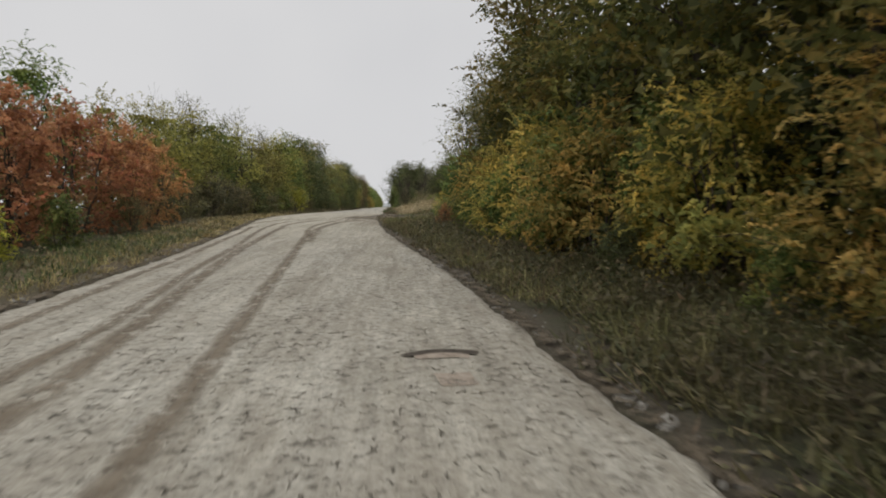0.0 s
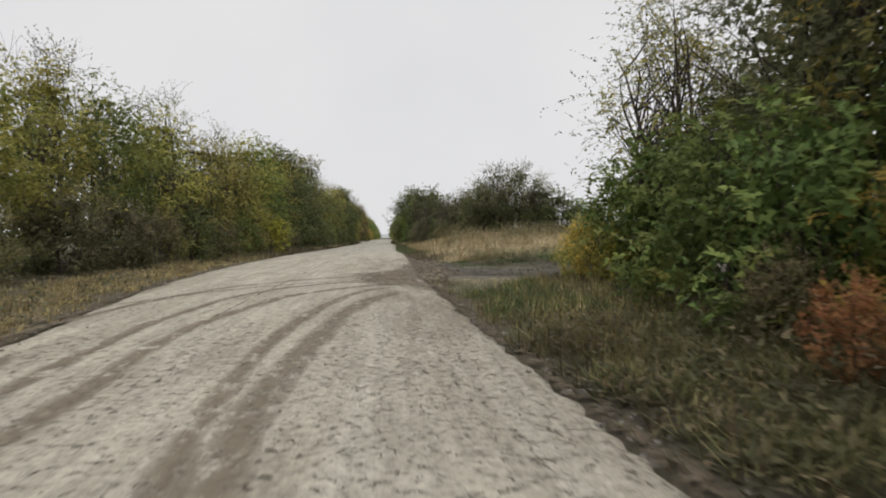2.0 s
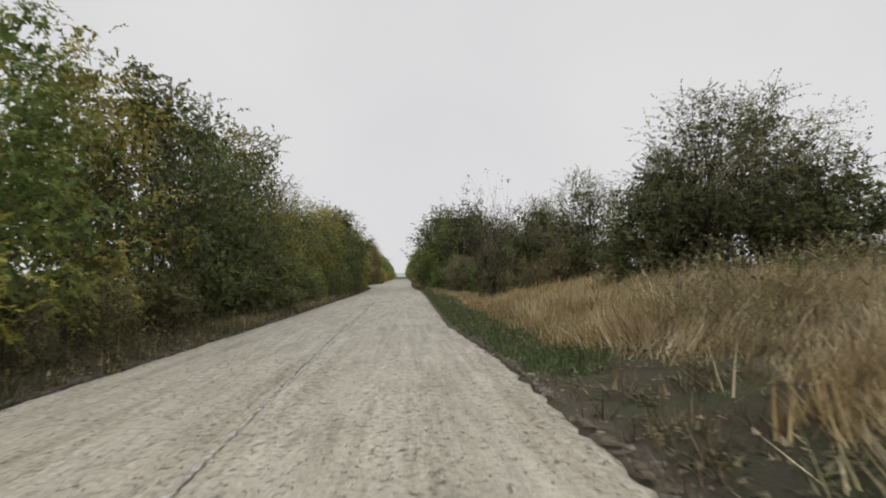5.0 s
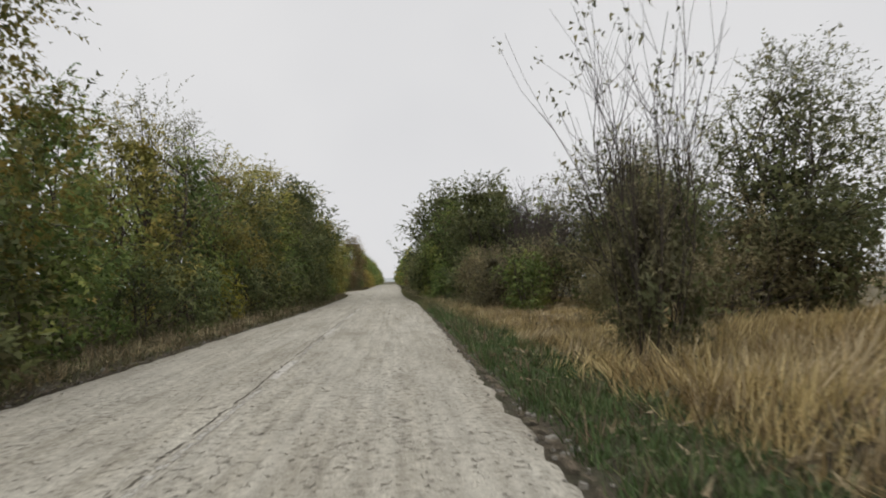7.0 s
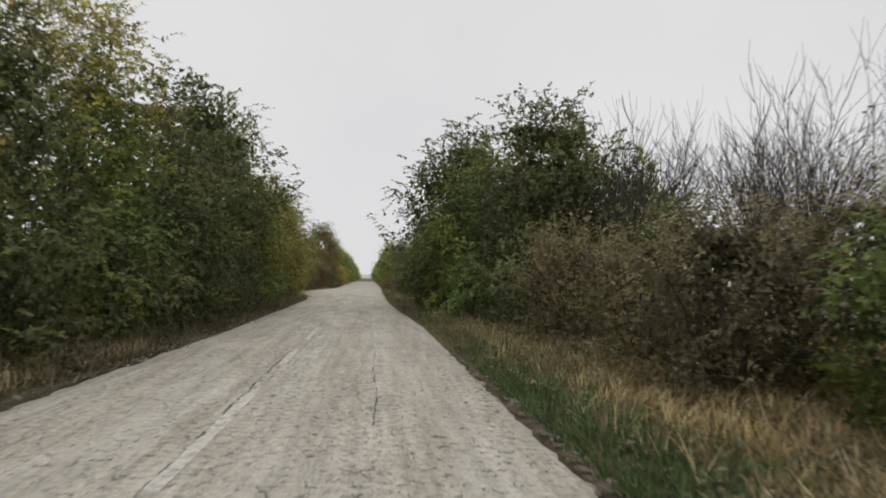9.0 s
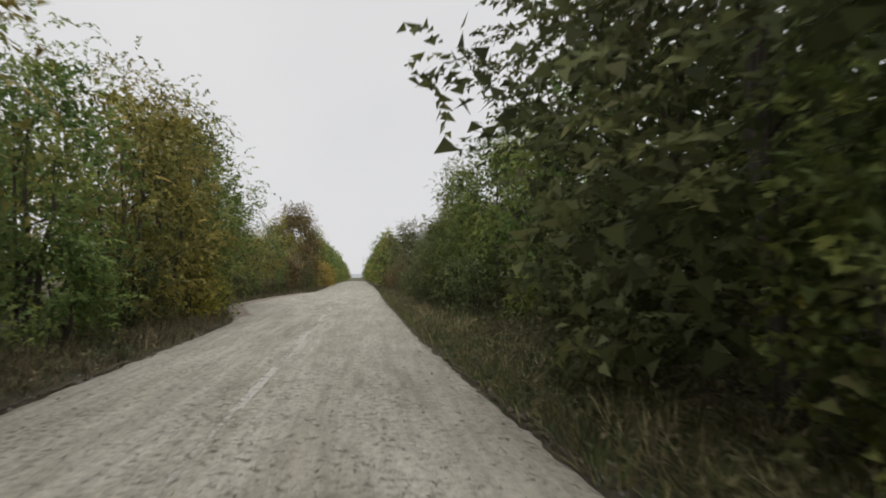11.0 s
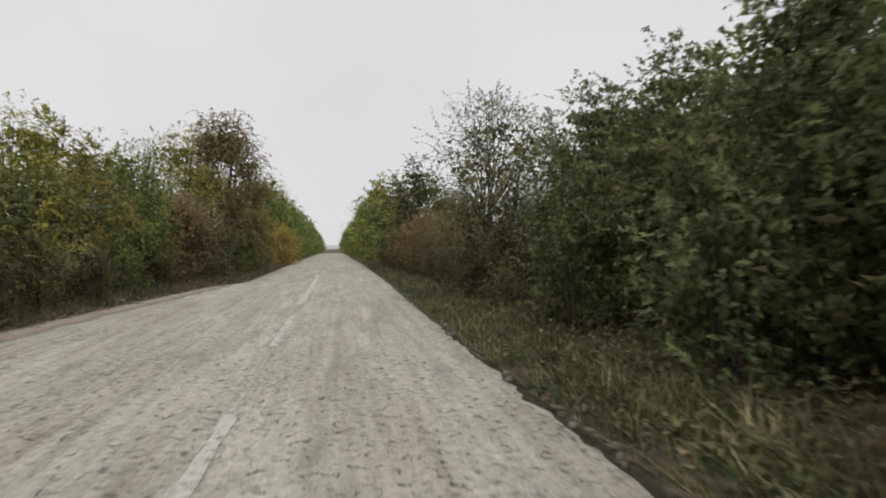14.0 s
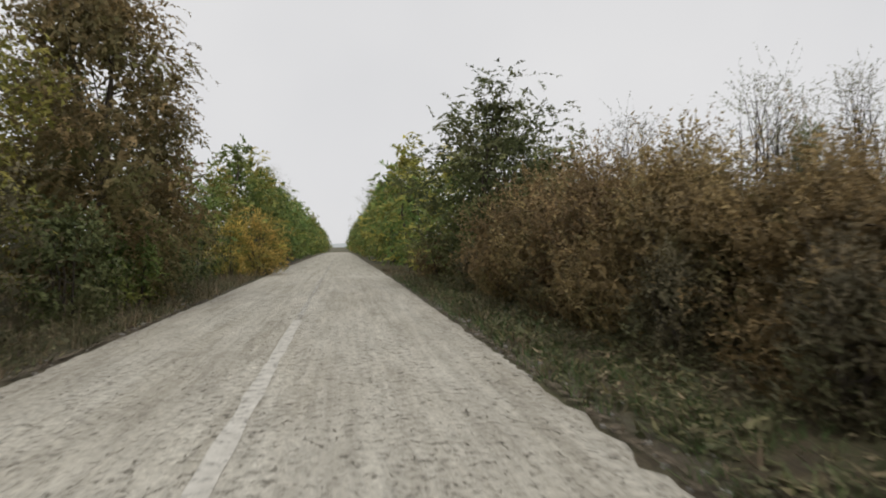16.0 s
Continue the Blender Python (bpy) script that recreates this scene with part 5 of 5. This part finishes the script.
row([("mixed", 8.6, 12.6, 0.9, 0.9), ("mixed", 8.4, 16.0, 0.9, 0.9), ("bush", 7.9, 19.4, 1.0, 0.9), ("mixed", 7.5, 24.2, 1.0, 0.9), ("bush", 7.2, 28.4, 1.3, 0.9), ("mixed", 6.8, 32.4, 1.3, 0.9), ("brown", 6.7, 35.4, 1.2, 0.9),
     ("brown", 4.7, 167.4, 1.1, 0.8), ("dun", 4.7, 170.2, 1.2, 0.9), ("brown", 4.8, 173.0, 1.2, 0.9), ("dun", 4.9, 176.0, 1.4, 0.9), ("dun", 4.9, 178.8, 1.5, 0.8), ("dun", 4.9, 181.6, 1.4, 0.9), ("rust", 5.0, 184.4, 1.6, 0.8),
     ("dun", 5.0, 187.2, 1.4, 0.9), ("rust", 5.0, 190.2, 1.6, 0.8), ("dun", 5.0, 193.4, 1.5, 0.9)], "undergrowth")

# dead branches lying in the dry grass
def fallen_branch(x, y, yaw, length, seed):
    rng = np.random.default_rng(seed)
    root = tagged(new("fallen_branch"), "dead dark branch lying in the dry grass", "branch", "fallen branches")
    main = curve_line((0, 0, 0.12), (length, 0, 0.75), rng, 0.06, 8)
    v, f = tubes([(main, np.linspace(0.035, 0.01, 8))], 6)
    stem = part("limb", mesh_of("fallen_limb", v, f, BARK, True), root)
    for k in range(6):
        a = main[2 + k % 6]
        b = a + np.array([rng.uniform(0.3, 0.7), rng.uniform(-0.5, 0.5), rng.uniform(-0.15, 0.4)])
        v, f = tubes([(curve_line(a, b, rng, 0.1), np.linspace(0.014, 0.005, 5))], 4)
        part("twig", mesh_of("fallen_twig", v, f, BARK, True), stem)
    root.matrix_basis = pose(x, y, gz(x, y), 0, 0, yaw)


fallen_branch(9.0, 94.2, -25, 2.6, 301)
fallen_branch(7.6, 93.2, 10, 2.0, 302)
fallen_branch(10.2, 95.6, 150, 2.2, 303)

# the avenue further on, and the second rows behind the front ones
y = 200.0
while y < 425:
    for s in (-1, 1):
        plant("far", s * rnd.uniform(5.2, 6.4), y + rnd.uniform(-1, 1), rnd.uniform(4.6, 5.8) if y < 216 else rnd.uniform(6.6, 8.4), 1.0, group="avenue")
    y += 4.0 if y < 300 else 6.5
for y in range(16, 200, 5):
    plant("back", -rnd.uniform(9.8, 11.5), y + rnd.uniform(-1.5, 1.5), rnd.uniform(4.4, 5.4) if y < 60 or 152 < y < 180 else rnd.uniform(5.6, 6.6), 1.0, group="rear row")
for y in [*range(122, 170, 4)]:
    plant("back", rnd.uniform(8.6, 9.6), y + rnd.uniform(-1, 1), rnd.uniform(5.0, 5.8) if y > 138 else rnd.uniform(6.6, 7.4), 1.0, group="rear row")
for y in range(134, 172, 3):
    plant("bush", rnd.uniform(8.8, 9.8), y + rnd.uniform(-1, 1), rnd.uniform(3.8, 4.4), 1.35, group="rear row")
for y in range(10, 42, 4):
    plant("back", rnd.uniform(12.6, 13.6), y + rnd.uniform(-1, 1), rnd.uniform(6.6, 7.6), 1.15, group="rear row")
    plant("bush", rnd.uniform(11.2, 12.2), y + rnd.uniform(-1, 1), rnd.uniform(3.0, 3.6), 1.3, group="bushes under the wood")
for y in [*range(8, 46, 4), *range(122, 172, 4), *range(206, 230, 6)]:
    plant("back", rnd.uniform(11.8, 13.4), y + rnd.uniform(-1.5, 1.5), rnd.uniform(5.2, 6.4), 1.0, group="rear row")


# ---- grasses ----
def grass(name, spots, hgt, per, material, label, width=0.008, splay=0.5, base=0.06, seed=0, leafy=0.0, tones=None, lean=None):
    """Loose tufts in one mesh: spots (n, 2) with heights hgt (n), each of some blades that splay outwards."""
    rng = np.random.default_rng(seed)
    n = len(spots) * per
    i = np.repeat(np.arange(len(spots)), per)
    z = np.array([gz(x, y) for x, y in spots])[i] - 0.02
    a = rng.uniform(0, 2 * np.pi, n)
    out = np.stack([np.cos(a), np.sin(a), np.zeros(n)], 1)
    p = np.column_stack([spots[i], z]) + out * base * np.sqrt(rng.random(n))[:, None]
    h = (np.asarray(hgt)[i] * rng.uniform(0.45, 1.15, n))[:, None]
    k = (splay * rng.uniform(0.1, 1.5, n))[:, None]
    w = (width * rng.uniform(0.6, 1.5, n))[:, None]
    b = a + rng.normal(0, 0.8, n)
    lie = np.stack([np.cos(b), np.sin(b), np.zeros(n)], 1)
    side = np.stack([-np.sin(b), np.cos(b), np.zeros(n)], 1)
    if leafy:
        p[:, 2] += (h[:, 0] * rng.random(n) * 0.8)
        v = np.stack([p - side * w, p + side * w, p + (lie + np.array([0, 0, 1.0]) * rng.normal(0.15, 0.4, (n, 1))) * leafy * rng.uniform(0.5, 1.4, (n, 1))], 1)
    else:
        v = np.stack([p - side * w, p + side * w, p + lie * h * k + np.array([0, 0, 1.0]) * h / (1 + 0.5 * k)], 1)
        if lean is not None:
            v[:, 2, :2] += np.asarray(lean)[i] * h
    mass = unit(0.75 * out + np.array([0, 0, 0.6]) + rng.normal(0, 0.25, (n, 3)))
    v = facing(v, mass)
    me = mesh_of(name, v, np.arange(3 * n).reshape(-1, 3), material, True)
    soften(me, v, mass)
    layer(me, "tone", np.repeat(np.clip(0.55 * (rng.random(len(spots)) if tones is None else tones)[i] + 0.45 * rng.random(n), 0, 1), 3))
    return tagged(new(name, me), label, "grass", kind="stuff")


def scatter(rng, n, y0, y1, side, near, far, skip=None):
    """Points on the verge, between near and far metres outside the road's edge."""
    y = rng.uniform(y0, y1, n)
    o = near + (far - near) * rng.uniform(0, 1, n) ** 1.2
    x = np.array([lerp(RIGHT, b) + a if side > 0 else lerp(LEFT, b) - a for a, b in zip(o, y)])
    pts = np.column_stack([x, y])
    thick = np.array([noise.noise(Vector((a * 0.9, b * 0.9, 3.0))) + 0.6 * noise.noise(Vector((a * 3, b * 3, 6.0))) for a, b in pts])
    keep = thick > rng.uniform(-0.85, 0.3, n) + 0.5 * np.clip((near + 0.4 - o) / 0.4, 0, 1) * (y < 60)
    if skip is not None:
        keep &= ~np.array([skip(a, b) for a, b in pts])
    return pts[keep], thick[keep]


def wet(x, y):
    return x > 2.5 and 40 < y < 58 and (mudness(x, y) > 0.35 or pool(x, y) > -0.3)


rng = np.random.default_rng(11)
p, k = scatter(rng, 9500, 6, 215, 1, 0.05, 4.2, wet)
grass("verge_weeds", p, 0.14 + 0.4 * rng.random(len(p)) ** 2.5 + 0.2 * np.clip(k, 0, 1), 8, WEED, "dry brown and green weeds along the verge", 0.009, 0.8, 0.1, 1)
p, k = scatter(rng, 9500, 6, 215, -1, 0.05, 3.4)
grass("verge_weeds", p, (0.2 + 0.5 * rng.random(len(p)) ** 2.0 + 0.3 * np.clip(k, 0, 1)) * np.clip((p[:, 1] - 45) / 20, 0.35, 1), 8, WEED, "dry brown weeds under the hedge along the road", 0.009, 0.7, 0.1, 2)
for side, seed in ((1, 21), (-1, 22)):
    p, k = scatter(rng, 8500, 6, 210, side, 0.35, 4.4, wet)
    grass("verge_herbs", p, 0.1 + 0.12 * rng.random(len(p)), 7, WEED, "low leafy weeds and fallen leaves on the verge", 0.03, 0.8, 0.16, seed, 0.1)
for seed, n, a, b, side, near, far in ((31, 7500, 5, 37, 1, 0.2, 4.6), (32, 8500, 108, 205, 1, 0.25, 3.0), (33, 6500, 60, 200, -1, 0.1, 2.2)):
    p, k = scatter(rng, n, a, b, side, near, far, wet)
    out = np.array([x - lerp(RIGHT, y) if side > 0 else lerp(LEFT, y) - x for x, y in p])
    grass("verge_brambles", p, 0.08 + (0.14 + 0.4 * rng.random(len(p))) * np.clip(out / 1.3, 0.15, 1.7), 9, BRAMBLE, "low olive brambles and weeds between the road and the hedge", 0.026, 0.8, 0.24, seed, 0.1)
p, k = scatter(rng, 6000, 68, 112, 1, 0.12, 1.5)
p2, k2 = scatter(rng, 1500, 38.5, 46, 1, 0.3, 2.4, wet)
p3, k3 = scatter(rng, 1300, 14, 34, -1, 0.5, 2.8)
p4, k4 = scatter(rng, 5200, 100, 205, 1, 0.02, 1.4)
p5 = np.column_stack([4.6 + 12 * rng.random(1500), 53.2 + 2.8 * rng.random(1500)])
p5 = p5[[noise.noise(Vector((a * 0.8, b * 0.8, 21.0))) > -0.05 for a, b in p5]]
p = np.concatenate([p, p2, p3, p4, p5])
grass("green_grass", p, 0.12 + 0.16 * rng.random(len(p)), 9, GRASS, "short fresh green grass on the verge", 0.008, 0.8, 0.1, 3)
n = 8000
x = 3.6 + 30 * rng.random(n) ** 1.4
y = 53.4 + 27 * rng.random(n)
kk = np.array([noise.noise(Vector((a * 0.4, b * 0.4, 8.0))) + 0.7 * noise.noise(Vector((a * 1.5, b * 1.5, 4.0))) for a, b in zip(x, y)])
front = np.array([a - lerp(RIGHT, b) for a, b in zip(x, y)])
keep = (kk > rng.uniform(-0.75, 0.3, n)) & (y > 54.4 + 1.6 * kk + 0.12 * (x - 4)) & (front > 1.0 + 1.8 * rng.random(n))
p, kk = np.column_stack([x, y])[keep], kk[keep]
tall = (0.24 + 0.6 * rng.random(len(p)) ** 1.5) * np.clip(0.85 + 2.0 * kk, 0.3, 2.2)
grass("field_grass", p[::2], 0.6 * tall[::2], 9, STRAW, "matted pale dead grass in the fallow field", 0.009, 0.9, 0.3, 34)


def tussocks(seed, centres, high, per, material, label, spread=0.34, blades_each=10):
    """Tufted grass: each tussock has its own height, tone and way of leaning."""
    r = np.random.default_rng(seed)
    i = np.repeat(np.arange(len(centres)), per)
    off = r.normal(0, spread, (len(i), 2))
    hgt = np.asarray(high)[i] * r.uniform(0.7, 1.15, len(i)) * np.exp(-(np.hypot(*off.T) / (2.6 * spread)) ** 2)
    way = np.array([noise.noise(Vector((x * 0.3, y * 0.3, 77.0))) for x, y in centres]) * 4 + r.normal(0, 0.7, len(centres))
    bend = np.stack([np.cos(way), np.sin(way)], 1) * r.uniform(0.15, 0.85, (len(centres), 1))
    return grass("field_grass", centres[i] + off, hgt, blades_each, material, label, 0.0115, 0.65, 0.14, seed, 0.0, r.random(len(centres))[i], bend[i])


n = 1500
c = np.column_stack([3.8 + 26 * rng.random(n) ** 1.5, 53.6 + 26 * rng.random(n) ** 1.25])
kc = np.array([noise.noise(Vector((a * 0.22, b * 0.22, 8.0))) + 0.7 * noise.noise(Vector((a * 0.8, b * 0.8, 4.0))) for a, b in c])
ok = (kc > rng.uniform(-0.5, 0.35, n)) & (c[:, 1] > 54.6 + 1.4 * kc + 0.12 * (c[:, 0] - 4)) & (np.array([a - lerp(RIGHT, b) for a, b in c]) > 1.3 + 1.2 * rng.random(n))
c, kc = c[ok], kc[ok]
high = (0.45 + 0.4 * rng.random(len(c))) * np.clip(0.95 + 0.7 * kc, 0.6, 1.5)
pale = rng.random(len(c)) < 0.85
tussocks(41, c[pale], high[pale], 10, STRAW, "pale blond tussocks of dry grass in the fallow field")
tussocks(42, c[~pale], high[~pale] * 0.9, 10, TAWNY, "tawny tussocks of dead grass in the fallow field")
spots = np.column_stack([5.2 + 14 * rng.random(1500), 53.6 + 3.2 * rng.random(1500)])
spots = spots[[noise.noise(Vector((a * 0.6, b * 0.6, 51.0))) > -0.12 for a, b in spots]]
grass("green_weeds", spots, 0.25 + 0.35 * rng.random(len(spots)), 16, NETTLE, "low dark green weeds at the edge of the field", 0.022, 0.6, 0.25, 35, 0.13)
pick = (rng.random(len(p)) < 0.1) & (p[:, 1] < 70)
grass("brown_weeds", p[pick], 0.5 + 0.4 * rng.random(int(pick.sum())), 14, WEED, "dry brown weeds among the straw-coloured grass", 0.02, 0.6, 0.2, 24, 0.16)
some = rng.random(len(p)) < 0.12
grass("dead_stalks", p[some], 0.9 + 0.5 * rng.random(int(some.sum())), 3, BROWN, "dark dead weed stalks standing in the dry grass", 0.012, 0.25, 0.1, 14)
n = 1700
p = np.column_stack([6.0 + 15 * rng.random(n), 70.5 + rng.normal(0, 2.0, n)])
p = p[[noise.noise(Vector((a * 0.5, b * 0.5, 40.0))) > -0.12 for a, b in p]]
n = len(p)
grass("brown_weeds", p, 0.9 + 0.7 * rng.random(n), 20, BROWN, "dense reddish-brown dead weeds in front of the bushes", 0.02, 0.5, 0.3, 25, 0.16)
n = 7200
x, y = 4.0 + 11 * rng.random(n) ** 1.3, 72 + 44 * rng.random(n)
kk = np.array([noise.noise(Vector((a * 0.6, b * 0.6, 12.0))) for a, b in zip(x, y)])
keep = (kk > rng.uniform(-0.9, 0.3, n)) & (x > 4.5 + 0.7 * kk)
p = np.column_stack([x, y])[keep]
grass("field_grass", p, (0.18 + 0.4 * rng.random(len(p)) ** 1.4) * np.clip((98 - p[:, 1]) / 10, 0.5, 1), 12, TAWNY, "matted tawny grass between the bushes", 0.009, 1.0, 0.2, 5)
n = 620
c = np.column_stack([4.7 + 9 * rng.random(n) ** 1.3, 70 + 42 * rng.random(n) ** 1.15])
high = (0.5 + 0.4 * rng.random(n)) * np.clip((100 - c[:, 1]) / 12, 0.45, 1)
pale = rng.random(n) < 0.3
tussocks(43, c[pale], high[pale], 10, STRAW, "blond tussocks of dry grass between the bushes")
tussocks(44, c[~pale], high[~pale], 10, TAWNY, "tawny tussocks of dry grass between the bushes")
p, k = scatter(rng, 500, 100, 160, 1, 0.6, 2.0)
grass("field_grass", p, 0.2 + 0.4 * rng.random(len(p)), 10, STRAW, "tufts of pale dry grass at the road edge", 0.007, 0.8, 0.1, 6)
p, k = scatter(rng, 3000, 14, 62, -1, 0.1, 2.4)
grass("field_grass", p, 0.08 + 0.16 * rng.random(len(p)), 10, TAWNY, "short dry tan grass on the verge below the hedge", 0.008, 1.0, 0.12, 18)
p, k = scatter(rng, 1500, 80, 112, -1, 0.4, 1.6)
grass("field_grass", p, 0.15 + 0.3 * rng.random(len(p)), 10, STRAW, "pale dry grass under the hedge", 0.007, 0.9, 0.1, 8)
n = 5000
x, y = 30 + 90 * rng.random(n), 50 + 110 * rng.random(n)
grass("field_grass", np.column_stack([x, y]), 0.5 + 0.6 * rng.random(n), 4, STRAW, "dry grass further out in the field", 0.03, 0.6, 0.5, 7)

extra = np.random.default_rng(77)
p, k = scatter(extra, 1000, 95, 122, 1, 0.9, 3.0)
grass("field_grass", p, 0.2 + 0.35 * extra.random(len(p)) ** 1.4, 10, TAWNY, "dry grass leaning out of the verge below the thicket", 0.007, 0.9, 0.12, 9)

p, k = scatter(extra, 7000, 5, 37, 1, 0.3, 4.4)
p6, k6 = scatter(extra, 4400, 109, 170, 1, 0.06, 2.2)
p7, k7 = scatter(extra, 1300, 35, 45, 1, 0.1, 3.4, wet)
p = np.concatenate([p, p6, p7])
p8, k8 = scatter(extra, 300, 34, 44.5, 1, 0.5, 3.6, wet)
grass("field_grass", p8, 0.15 + 0.35 * extra.random(len(p8)) ** 1.5, 10, TAWNY, "dry brown grass below the bushes at the field track", 0.007, 0.9, 0.12, 62)
grass("verge_grass", p, 0.12 + 0.3 * extra.random(len(p)) ** 1.5, 10, MEADOW, "olive autumn grass along the foot of the wood", 0.008, 0.9, 0.14, 61)

# scraps of litter by the lay-by
for k, (x, y) in enumerate([(-5.6, 152.2), (-5.9, 157.5), (-5.6, 163.0), (-5.3, 166.4), (-4.9, 172.0)]):
    r2 = np.random.default_rng(200 + k)
    g0 = np.linspace(-0.5, 0.5, 4)
    X, Y = np.meshgrid(g0 * r2.uniform(0.12, 0.3), g0 * r2.uniform(0.1, 0.2))
    Z = 0.03 + 0.05 * r2.random(16)
    i = np.arange(3)[:, None] * 4 + np.arange(3)[None]
    me = mesh_of("litter", np.stack([X.ravel(), Y.ravel(), Z], 1), np.stack([i, i + 1, i + 5, i + 4], -1).reshape(-1, 4), PAPER, True)
    ob = tagged(new("litter", me), "crumpled scrap of pale litter on the verge", "litter", "litter on the verge")
    ob.matrix_basis = pose(x, y, gz(x, y) - 0.02, 0, 0, r2.uniform(0, 360))

# ---- far hills, the haze of distance put into their pale colour ----
HILL = plain("distant_hill", [(0.3, (0.36, 0.39, 0.40)), (0.7, (0.46, 0.48, 0.48))], 0.01, 1.0, 0.0)
xs = np.linspace(-3600, 3600, 121)
top = np.array([12 + 5 * noise.noise(Vector((x * 0.0016, 0.3, 0))) + 2.5 * noise.noise(Vector((x * 0.006, 1.3, 0))) for x in xs])
v = np.concatenate([np.column_stack([xs, np.full(121, 2600.0), np.full(121, -40.0)]), np.column_stack([xs, np.full(121, 2750.0), top])])
i = np.arange(120)
tagged(new("distant_hills", mesh_of("distant_hills", v, np.stack([i, i + 1, i + 122, i + 121], -1), HILL, True)), "pale blue-grey ridge on the horizon", "hills", kind="structure")
